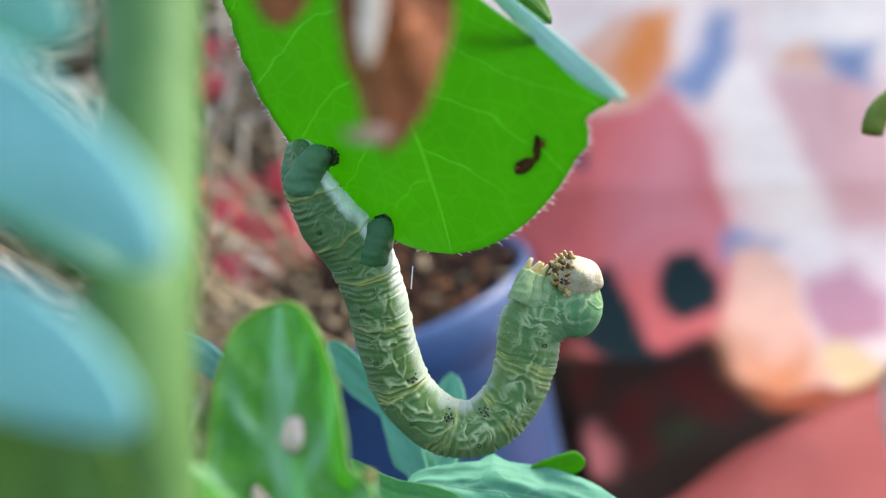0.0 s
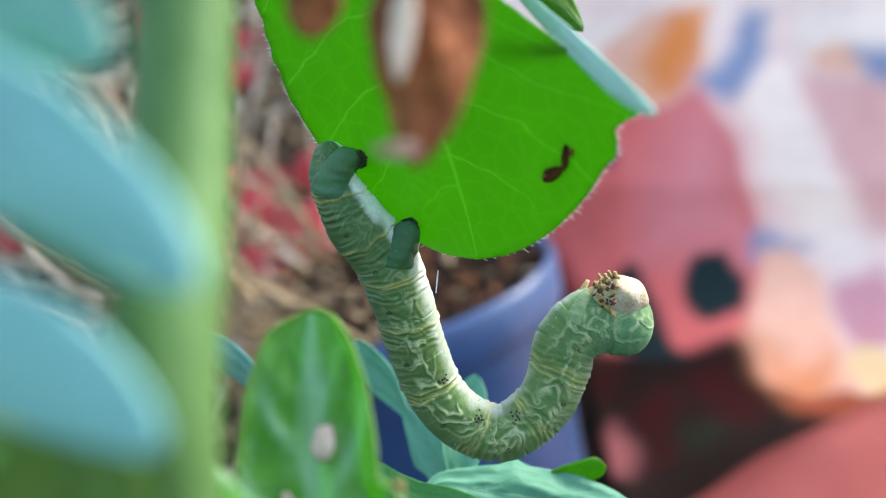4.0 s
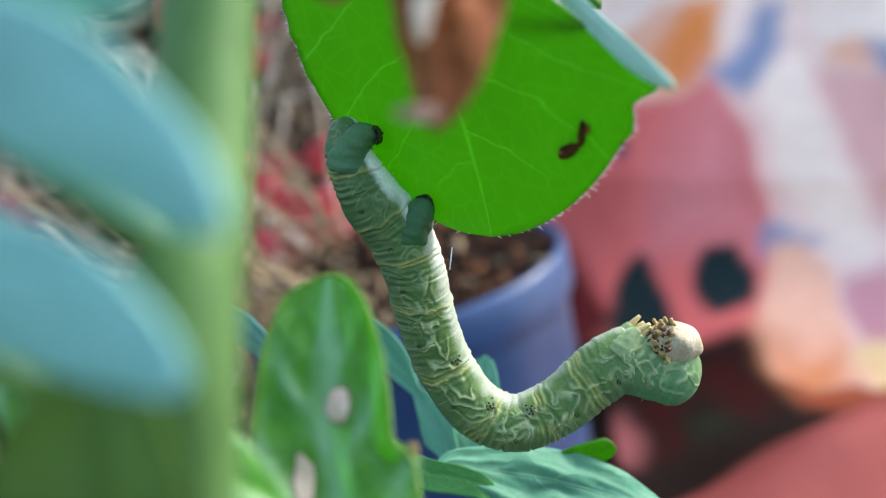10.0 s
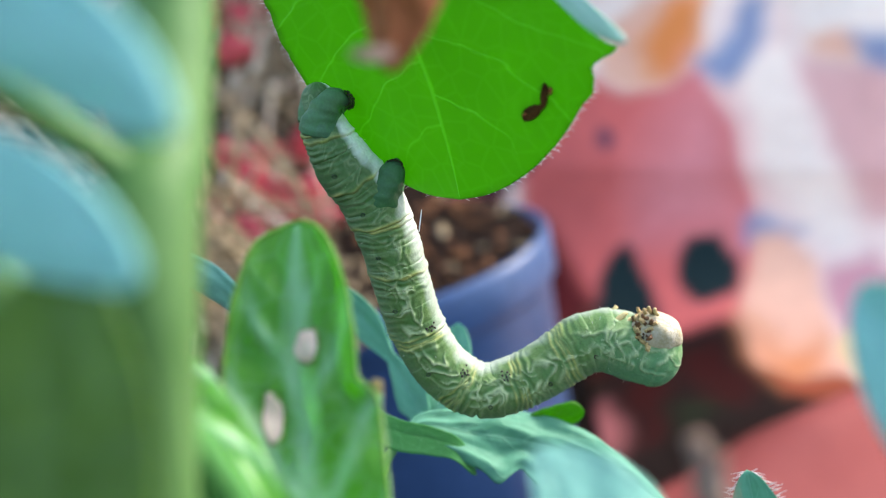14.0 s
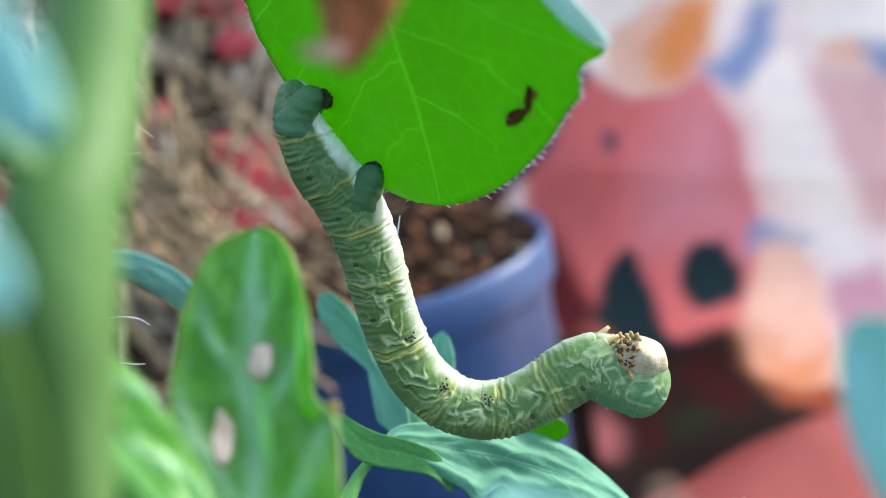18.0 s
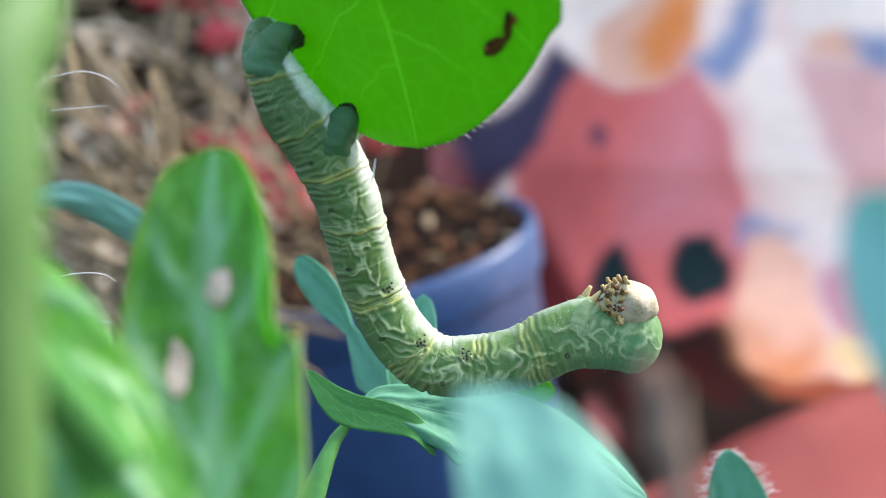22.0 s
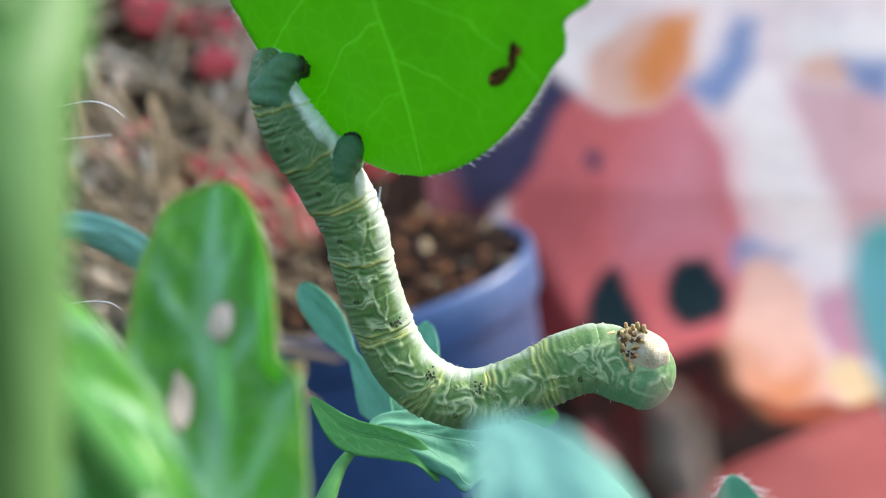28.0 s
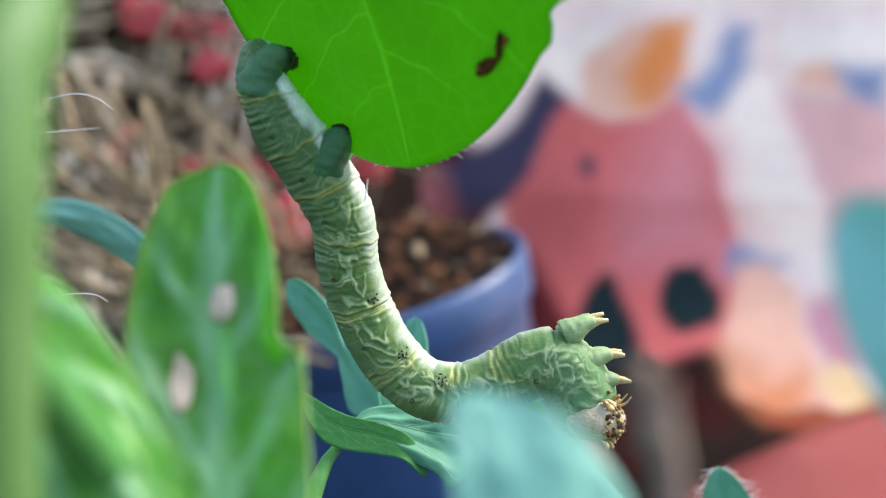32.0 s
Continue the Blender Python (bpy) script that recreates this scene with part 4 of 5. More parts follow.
tip, tip_grid = leaf(line=SIDE_LINE, owner=SIDE, label="grey-green leaf tip with stiff white hairs", mat=MAT_TEAL, midrib=[(28.9, 88.0, -36.2), (27.7, 88.0, -30.2), (26.4, 88.0, -24.3)], across=(0.95, -0.2, 0.1), half=(2.9, 2.6), full=0.6, seed=51, nx=36, ny=18)
fringe(tip, tip_grid, (0, 18), 1.3, 2, 12)
TWIG = thing("dry_twig", PL((13.7, 42.0, -25.2)), "blurred dry brown twig standing before the leaves", "twig")
bm = bmesh.new()
tube(bm, [PL(p) for p in ([(11.2, 40.0, -12.1), (11.9, 40.5, -14.3), (12.7, 41.0, -16.8), (13.7, 42.0, -25.2), (32, 70, -150), (33, 100, -212)])], [0.0005, 0.0006, 0.00065, 0.00065, 0.0008, 0.0009], 12, 60, 0.2)
part("bark", bm, MAT_TWIG, TWIG)
bm = bmesh.new()
blob(bm, PL((11.9, 40.3, -14.3)), (0.0008, 0.0007, 0.0010), Matrix.Identity(3), 0.4, 3, 3)
part("knot", bm, MAT_TWIG, TWIG, "swollen twig knot")
bm = bmesh.new()
tube(bm, [PL(p) for p in ((11.9, 40.4, -14.3), (12.2, 40.0, -13.3), (12.2, 39.8, -12.6))], [0.0004, 0.0003, 0.00015], 8, 14, 0.3)
part("side_shoot", bm, MAT_TWIG, TWIG, "short broken side shoot")


# fine dry hairs near the stem
for pts in ([(-38.4, 110.0, 7.0), (-35.4, 110.0, 7.6), (-32.8, 109.0, 7.0), (-30.8, 108.0, 5.8)], [(-39.4, 112.0, 3.7), (-36.0, 112.0, 4.1), (-33.5, 112.0, 4.4)], [(-34.7, 104.0, -13.3), (-32.4, 104.0, -12.9), (-30.0, 103.0, -12.9), (-28.8, 103.0, -13.5)],
            [(-32.2, 104.0, -17.6), (-30.1, 103.0, -17.5), (-29.1, 103.0, -17.4)], [(-28.0, 100.0, -22.0), (-26.9, 100.0, -21.7), (-26.0, 100.0, -22.0)]):
    stalk("fine_hair", pts, [0.06, 0.06, 0.03], MAT_HAIR, "fine pale hair")
stalk("fine_hair", [(-3.3, 94.0, -1.5), (-3.4, 94.0, -2.5), (-3.5, 94.0, -3.6)], [0.05, 0.07, 0.05], MAT_HAIR, "short white strand")


# a second caterpillar, simplified to a curled tube, that swings about its far end
bm = bmesh.new()
tube(bm, [Vector(p) * 0.001 for p in ((14, 0, 3.2), (8, 0, 3.4), (3.2, 0, 2.6), (0.6, 0, 1.2), (0, 0, -0.6))], [0.0009, 0.00095, 0.0010, 0.0011, 0.0008], 12, 30, 0.15, 5)
LOOPER = part("curled_looper", bm, MAT_LOOPER, PLANT, "curled olive green tendril")
LOOPER_AT = {0: (33.5, 80.0, 8.8), 1: (32.6, 80.0, 9.1), 2: (33.2, 80.0, 9.4), 5: (36.3, 80.0, 9.4), 28.6: (38.6, 80.0, 1.9), 29.2: (34.7, 80.0, 2.5), 29.6: (38.9, 80.0, 2.5), 30.2: (37.8, 80.0, 2.7), 30.6: (31.8, 80.0, 0.2),
              30.9: (37.7, 80.0, 1.8), 31.2: (32.3, 80.0, 0.6), 31.5: (39.8, 80.0, 1.8), 32: (39.8, 80.0, -0.9)}


# ---------------------------------------------------------------- the caterpillar
# its middle line from tail to breast, in plant millimetres (x, z); the hind part keeps still.
# The body hangs plumb, so it leaves the near plane as it goes down: its depth along its length
DEPTH = ((0, 94.6), (4, 95.2), (9, 97.3), (22, 102.0), (28, 103.0), (48, 103.0))
STILL = [(-13.47, 8.99), (-12.85, 6.35), (-11.05, 2.90), (-8.45, -0.55)]
BENT = {}
BENT[0] = [(-7.14, -4.65), (-6.78, -6.40), (-5.96, -10.44), (-4.33, -14.55), (-0.87, -17.70), (2.84, -17.95), (6.04, -15.16), (7.56, -11.48), (8.20, -8.06), (10.24, -6.10), (12.85, -5.85)]
BENT[1] = [(-7.11, -4.65), (-6.79, -6.63), (-5.86, -10.68), (-4.05, -14.51), (-0.77, -17.63), (2.94, -17.61), (6.31, -15.12), (7.81, -11.44), (8.58, -8.04), (10.61, -6.05), (13.30, -5.90)]
BENT[2] = [(-7.08, -4.65), (-6.77, -6.26), (-5.69, -10.60), (-3.85, -14.42), (-0.48, -17.22), (2.83, -17.80), (6.69, -14.92), (7.93, -11.51), (8.37, -8.37), (10.69, -5.88), (13.83, -5.45)]
BENT[5] = [(-6.99, -4.65), (-6.77, -5.03), (-5.21, -10.21), (-3.37, -14.25), (-0.30, -17.30), (3.43, -18.21), (6.86, -16.00), (8.85, -12.66), (10.44, -9.57), (13.13, -7.94), (16.15, -7.93)]
BENT[6] = [(-6.96, -4.65), (-6.71, -6.08), (-5.44, -10.60), (-3.83, -13.76), (-0.84, -17.20), (3.10, -18.31), (6.73, -16.32), (9.52, -13.21), (12.02, -10.68), (14.52, -9.55), (16.74, -9.09)]
BENT[7] = [(-6.94, -4.65), (-6.75, -6.01), (-5.49, -10.83), (-3.84, -14.30), (-0.72, -17.96), (2.95, -18.77), (6.63, -16.94), (9.45, -14.11), (12.00, -12.14), (14.80, -11.57), (17.88, -11.96)]
BENT[9] = [(-6.88, -4.65), (-6.70, -5.98), (-5.34, -10.83), (-3.71, -14.32), (-0.54, -18.10), (3.19, -19.21), (7.16, -17.44), (10.27, -14.54), (13.10, -12.51), (15.94, -12.77), (18.77, -13.60)]
BENT[12] = [(-6.79, -4.65), (-5.53, -9.32), (-4.27, -12.84), (-1.71, -17.24), (1.98, -19.55), (5.75, -18.88), (9.48, -16.76), (12.63, -14.48), (15.50, -13.84), (17.82, -14.55), (19.84, -15.10)]
BENT[13] = [(-6.75, -4.65), (-5.44, -9.28), (-4.19, -13.00), (-1.60, -17.37), (2.11, -19.77), (6.02, -19.11), (9.80, -16.98), (12.97, -14.81), (15.87, -14.35), (18.22, -15.07), (20.42, -15.62)]
BENT[17] = [(-6.59, -4.65), (-5.16, -9.38), (-3.88, -13.16), (-1.31, -17.50), (2.66, -20.15), (6.83, -19.78), (10.83, -17.92), (14.22, -15.60), (16.81, -15.22), (19.13, -16.02), (21.17, -16.82)]
BENT[19] = [(-6.51, -4.65), (-5.33, -8.77), (-4.08, -12.36), (-1.51, -17.05), (2.17, -20.01), (6.40, -20.54), (10.52, -18.76), (13.76, -16.48), (16.25, -15.96), (18.51, -16.81), (20.48, -17.44)]
BENT[21] = [(-6.43, -4.65), (-5.29, -9.03), (-4.03, -12.75), (-1.90, -17.30), (1.52, -20.47), (5.59, -20.57), (10.39, -18.75), (14.09, -16.72), (16.75, -16.07), (19.20, -16.79), (21.37, -17.36)]
BENT[22] = [(-6.39, -4.65), (-5.21, -8.77), (-4.02, -12.45), (-1.69, -16.98), (1.57, -20.05), (5.47, -20.35), (10.19, -19.41), (13.89, -17.53), (16.66, -16.78), (19.08, -16.79), (21.13, -17.14)]
BENT[23] = [(-6.35, -4.65), (-5.37, -8.51), (-4.12, -12.21), (-1.93, -16.74), (1.33, -19.91), (5.40, -20.67), (9.94, -19.21), (13.62, -17.13), (16.56, -16.65), (18.99, -17.26), (21.15, -17.83)]
BENT[24] = [(-6.30, -4.65), (-5.41, -8.61), (-4.09, -12.32), (-1.85, -16.85), (1.60, -20.00), (5.67, -20.92), (10.19, -19.40), (13.87, -17.11), (16.53, -16.75), (18.97, -17.73), (21.14, -18.45)]
BENT[28] = [(-6.13, -4.65), (-5.03, -9.03), (-3.80, -12.76), (-1.63, -17.33), (1.73, -20.23), (5.94, -20.96), (10.49, -19.39), (14.50, -17.36), (17.45, -16.71), (19.91, -17.43), (22.09, -18.18)]
BENT[29] = [(-6.09, -4.65), (-4.94, -8.77), (-3.58, -12.53), (-1.18, -16.75), (2.46, -20.26), (5.82, -20.78), (10.15, -19.62), (13.82, -17.72), (16.49, -17.10), (18.93, -17.56), (21.10, -18.41)]
BENT[30] = [(-6.09, -4.65), (-5.50, -8.60), (-4.24, -12.32), (-2.03, -16.83), (1.21, -19.96), (5.30, -21.24), (9.84, -20.30), (13.54, -18.65), (15.96, -18.82), (18.16, -20.07), (20.08, -21.33)]
BENT[30.6] = [(-6.09, -4.65), (-5.66, -9.06), (-4.42, -12.72), (-2.27, -17.19), (0.92, -20.29), (4.95, -21.19), (9.42, -20.13), (13.07, -18.61), (15.98, -18.28), (18.40, -19.46), (20.55, -20.75)]
BENT[31] = [(-6.09, -4.65), (-5.10, -9.09), (-3.84, -12.80), (-1.64, -17.02), (1.63, -20.12), (5.68, -21.03), (9.64, -19.91), (12.81, -18.61), (15.21, -18.52), (17.11, -19.62), (18.90, -20.92)]
BENT[31.2] = [(-6.09, -4.65), (-4.88, -9.06), (-3.61, -12.77), (-1.20, -17.00), (1.92, -19.84), (5.98, -20.36), (10.24, -19.31), (13.14, -18.12), (15.81, -17.78), (17.89, -18.66), (19.92, -20.12)]
BENT[31.6] = [(-6.09, -4.65), (-5.48, -9.09), (-4.08, -12.80), (-1.74, -17.04), (1.54, -20.16), (5.64, -20.77), (9.65, -19.50), (12.83, -17.89), (15.24, -17.61), (16.92, -18.88), (18.63, -20.95)]
BENT[32] = [(-6.09, -4.65), (-5.42, -9.18), (-4.14, -12.90), (-1.83, -17.17), (1.43, -20.30), (5.52, -21.01), (9.54, -19.56), (12.19, -18.00), (14.36, -17.92), (16.01, -19.11), (17.27, -21.06)]
# head: middle (x, z) and the way it faces, in degrees
HEAD = {0: ((13.24, -3.15), 170), 1: ((13.66, -2.79), 172), 2: ((13.13, -2.24), 172), 5: ((16.15, -5.24), 176), 6: ((16.46, -5.51), 178), 7: ((18.61, -8.92), 172), 9: ((19.26, -10.74), 172), 12: ((20.18, -11.79), 170), 13: ((20.85, -12.91), 165), 17: ((21.37, -14.21), 175), 19: ((20.19, -14.61), 165), 21: ((20.70, -13.87), 172), 22: ((20.90, -13.75), 172), 23: ((20.76, -14.34), 150), 24: ((21.15, -15.78), 165), 28: ((21.86, -16.01), 160), 29: ((21.55, -15.17), 150), 30: ((20.51, -18.64), 150), 30.6: ((22.63, -19.61), 110), 31: ((22.73, -20.67), 45), 31.2: ((23.41, -20.34), 20), 31.6: ((22.10, -22.51), 0), 32: ((18.94, -22.77), 0)}
# three legs on the near side: root (x, z) and the way they point
REAR_LEG = {0: ((8.22, -2.58), 62), 1: ((8.78, -2.00), 58), 2: ((9.92, -2.55), 62), 5: ((11.98, -5.08), 58), 6: ((12.85, -5.85), 52), 7: ((12.57, -7.32), 68), 9: ((14.50, -9.08), 45), 12: ((15.16, -11.12), 50), 13: ((15.84, -12.01), 55), 17: ((16.74, -12.91), 50), 19: ((16.39, -13.16), 40), 21: ((16.40, -13.65), 50), 22: ((16.60, -13.81), 60), 23: ((16.73, -13.79), 45), 24: ((16.99, -14.32), 60), 28: ((17.12, -14.71), 40), 29: ((17.22, -14.22), 60), 30: ((16.68, -16.37), 30), 30.6: ((19.35, -16.25), 30), 31: ((19.49, -16.11), 15), 31.2: ((19.87, -14.49), 6), 31.6: ((20.18, -15.26), 20), 32: ((16.82, -14.21), 20)}
MIDDLE_LEG = {0: ((9.24, -2.71), 68), 1: ((9.79, -2.30), 62), 2: ((10.73, -2.79), 66), 5: ((12.61, -5.43), 60), 6: ((13.57, -6.13), 55), 7: ((14.81, -8.74), 60), 9: ((15.35, -9.64), 50), 12: ((15.92, -11.40), 60), 13: ((16.71, -12.40), 60), 17: ((17.33, -13.30), 60), 19: ((17.15, -13.69), 45), 21: ((17.11, -14.06), 55), 22: ((17.26, -14.05), 62), 23: ((17.28, -14.21), 50), 24: ((17.54, -14.94), 55), 28: ((17.83, -15.12), 50), 29: ((18.14, -14.41), 62), 30: ((17.24, -17.15), 25), 30.6: ((19.91, -17.19), 25), 31: ((19.96, -17.38), 12), 31.2: ((20.47, -16.18), -4), 31.6: ((21.02, -17.28), 22), 32: ((18.43, -17.17), 14)}
FRONT_LEG = {0: ((10.15, -3.07), 72), 1: ((10.58, -2.66), 66), 2: ((11.41, -3.02), 68), 5: ((13.29, -5.77), 64), 6: ((14.24, -6.64), 60), 7: ((15.48, -9.37), 60), 9: ((16.21, -10.20), 60), 12: ((16.62, -11.96), 65), 13: ((17.48, -12.97), 65), 17: ((18.09, -13.85), 65), 19: ((17.84, -14.27), 55), 21: ((17.77, -14.47), 60), 22: ((18.03, -14.46), 66), 23: ((17.89, -14.72), 60), 24: ((18.15, -15.56), 60), 28: ((18.50, -15.65), 60), 29: ((19.02, -14.92), 66), 30: ((17.66, -18.05), 20), 30.6: ((20.46, -17.95), 20), 31: ((20.54, -18.73), 8), 31.2: ((21.80, -17.41), 4), 31.6: ((21.96, -19.28), 26), 32: ((19.05, -19.31), 6)}
LEGS = [REAR_LEG, MIDDLE_LEG, FRONT_LEG]
RINGS = 27
SPACING = 1.78
RADII = ((0, 1.6), (2.5, 2.3), (6, 2.9), (10, 3.0), (16, 2.75), (22, 2.65), (30, 2.65), (36, 2.7), (40, 2.9), (43, 3.1), (46, 3.0), (49, 2.75))
ZERO = Vector((STILL[0][0], 93.0, STILL[0][1]))
CATERPILLAR = thing("caterpillar", LEANING @ Matrix.Translation(ZERO * 0.001), "pale green wrinkled caterpillar with cream head clasping a leaf", "caterpillar")


def depth(s):
    return float(np.interp(s, [a for a, _ in DEPTH], [b for _, b in DEPTH]))


def grown(s):
    """How much larger the body is there than its radii say."""
    return depth(s) / 93.0


def radius(s):
    return float(np.interp(s, [a for a, _ in RADII], [b for _, b in RADII]))


def body_line(t):
    """Places and ways along the body at even spacing, for a key time."""
    pts = [(x, 0.0, z) for x, z in STILL + BENT[t]]
    dense = spline(pts, 400)
    far = [0.0]
    for a, b in zip(dense, dense[1:]):
        far.append(far[-1] + (b - a).length)
    total = SPACING * (RINGS - 1)
    out = []
    scale = far[-1] / total
    for i in range(RINGS):
        want = i * SPACING * scale
        here = [np.interp(want, far, [p[k] for p in dense]) for k in (0, 2)]
        lo = [np.interp(max(0.0, want - 0.9), far, [p[k] for p in dense]) for k in (0, 2)]
        hi = [np.interp(min(far[-1], want + 0.9), far, [p[k] for p in dense]) for k in (0, 2)]
        s = i * SPACING
        away = math.degrees(math.atan2(depth(s + 0.9) - depth(s - 0.9), 1.8))
        out.append((here[0] - ZERO.x, depth(s) - ZERO.y, here[1] - ZERO.z, math.degrees(math.atan2(hi[1] - lo[1], hi[0] - lo[0])), away))
    return out


def local(name, bm, mat, parent, label="", smooth=True, kind="", grow=1.0):
    """Like part(), for a mesh given in its parent's own space in metres, with its origin kept."""
    for v in bm.verts:
        v.co *= grow
    me = bpy.data.meshes.new(name)
    bm.to_mesh(me)
    bm.free()
    for mt in mat if isinstance(mat, (list, tuple)) else [mat]:
        me.materials.append(mt)
    for f in me.polygons:
        f.use_smooth = smooth
    ob = new(name, me)
    ob.parent = parent
    return tagged(ob, label, kind=kind)


SEAMS = (3.4, 7.4, 11.4, 15.8, 21.4, 27.3, 32.6, 37.4, 41.6, 44.6)


def skin(s, ang):
    """Height of the skin over the plain body, and how much it is pale ridge, yellow seam, dark speck, fore part, hind part and belly."""
    y, z = math.cos(ang), math.sin(ang)
    q = Vector((s, y * 2.6, z * 2.6))
    warp = 0.9 * noise.noise(q * 0.5) + 0.35 * noise.noise(q * 1.3)
    edge = float(np.interp(s, (0, 3, 12, 15, 30, 35, 46), (0.7, 0.48, 0.52, 0.58, 0.60, 0.82, 0.9)))
    belly = min(1.0, max(0.0, (z - edge + 0.22 * noise.noise(q * 0.8)) / 0.28))
    side = math.exp(-((z + 0.02) / 0.52) ** 4)
    amount = side * (0.35 + 0.65 * min(1.0, max(0.0, (s - 9) / 7))) * (1 - 0.75 * belly)
    # soft swellings, and narrow curled ridges that break off
    h = 0.07 * noise.noise(Vector((s * 0.8, y * 1.5, z * 1.5))) + 0.05 * amount * noise.noise(Vector((s * 1.5 + warp, y * 3, z * 3)))
    first = noise.noise(Vector((s * 0.75 + 1.0 * warp, y * 2.1, z * 2.1 + 0.6 * warp)))
    second = noise.noise(Vector((s * 1.15 + 1.3 * warp + 9, y * 2.4, z * 2.4 + warp)))
    keep = min(1.0, max(0.0, (noise.noise(q * 0.55 + Vector((4, 0, 2))) + 0.30) * 2.8))
    keep = min(1.0, keep + min(0.55, max(0.0, (s - 37) / 8)))
    keep2 = min(1.0, max(0.0, (noise.noise(q * 0.7 + Vector((0, 8, 5))) + 0.12) * 3.2))
    ridge = amount * max(math.exp(-(first / 0.095) ** 2) * keep, 0.85 * math.exp(-(second / 0.12) ** 2) * keep2)
    h += 0.20 * ridge - 0.07 * amount * math.exp(-((abs(first) - 0.22) / 0.10) ** 2) * keep
    # fine creases across the body, strongest on the back
    back = min(1.0, max(0.0, (0.0 - z) / 0.5))
    crease = math.sin(s * 8.6 + 2.4 * noise.noise(q * 0.5)) * (0.5 + noise.noise(q * 0.4 + Vector((3, 1, 0))))
    h += (0.012 + 0.026 * back + 0.02 * belly) * crease
    ridge = max(ridge, 0.30 * back * max(0.0, crease))
    seam, speck = 0.0, 0.0
    for k, at in enumerate(SEAMS):
        if k > 7:
            continue
        d = s - at - 0.35 * z + 0.3 * noise.noise(Vector((y * 2, z * 2, k)))
        if abs(d) < 2.6:
            strong = 1.0 if k < 5 else 0.55
            h -= 0.18 * strong * math.exp(-(d / 0.15) ** 2)
            lip = math.exp(-((d + 0.24) / 0.20) ** 2)
            h += 0.13 * strong * lip
            pair = max(math.exp(-((d - e) / 0.10) ** 2) for e in (-0.28, 0.30, 0.72)) if k > 3 else lip
            seam = max(seam, min(1.0, strong * 1.6) * (1 - 0.6 * belly) * pair * min(1.0, max(0.2, 0.6 + noise.noise(q * 0.9))))
            after = math.exp(-((d - 0.95) / 0.7) ** 2) * (1 - 0.5 * belly)
            h += 0.07 * after * math.sin(d * 9.5 + 2.0 * noise.noise(q * 0.6))
            ridge *= 1 - 0.6 * math.exp(-(d / 0.5) ** 2)
            if 3 < k < 7:
                near = math.exp(-((d + 0.75) / 0.45) ** 2) * math.exp(-((z - 0.40) / 0.2) ** 2)
                speck = max(speck, 0.7 * near * min(1.0, max(0.0, (noise.noise(q * 3.4) - 0.02) * 5)))
    # swelling under the breathing holes
    h += 0.07 * math.exp(-((z + 0.35) / 0.25) ** 2)
    fore = min(1.0, max(0.0, (s - 39) / 7)) * (0.30 + 0.70 * min(1.0, max(0.0, 0.4 - z)))
    hind = min(1.0, max(0.0, (15.0 - s) / 10))
    return h, ridge, min(1.0, seam), min(1.0, speck), fore, hind, belly


def ring_mesh(i):
    """One ring of the body along its own x axis, wrinkled, its ends tucked under the next ones."""
    bm = bmesh.new()
    tones = [bm.verts.layers.float.new(k) for k in ("ridge", "seam", "speck", "fore", "hind", "belly")]
    s0 = i * SPACING
    nx, na, half = 26, 140, SPACING * (0.80 if i < 20 else 0.98)
    rows = []
    for a in range(nx + 1):
        u = 2 * a / nx - 1
        row = []
        for b in range(na):
            ang = 2 * math.pi * b / na
            tuck = (max(0.0, abs(u) - 0.8) / 0.2) ** 2
            r = radius(s0 + u * half) * (1 - (0.018 if i < 20 else 0.055) * abs(u) ** 2.2 - 0.12 * tuck)
            x = u * half
            h, *tone = skin(s0 + x, ang)
            r += h
            if i == 0 and u < 0:
                r, x = radius(0) * math.sqrt(max(0.0, 1 - u * u * 0.985)) + h * (1 + u), u * half * 1.1
            if i == RINGS - 1 and u > 0:
                r, x = radius(s0) * math.sqrt(max(0.0, 1 - (u * 0.99) ** 2)) + h * (1 - 0.5 * u), u * half * 1.35
            v = bm.verts.new(Vector((x, math.cos(ang) * r * 0.97, math.sin(ang) * r)) * 0.001)
            for layer, value in zip(tones, tone):
                v[layer] = value
            row.append(v)
        rows.append(row)
    for a, b in zip(rows, rows[1:]):
        for k in range(na):
            bm.faces.new((a[k], b[k], b[(k + 1) % na], a[(k + 1) % na]))
    bm.faces.new(rows[0])
    bm.faces.new(rows[-1][::-1])
    bmesh.ops.recalc_face_normals(bm, faces=bm.faces)
    return bm


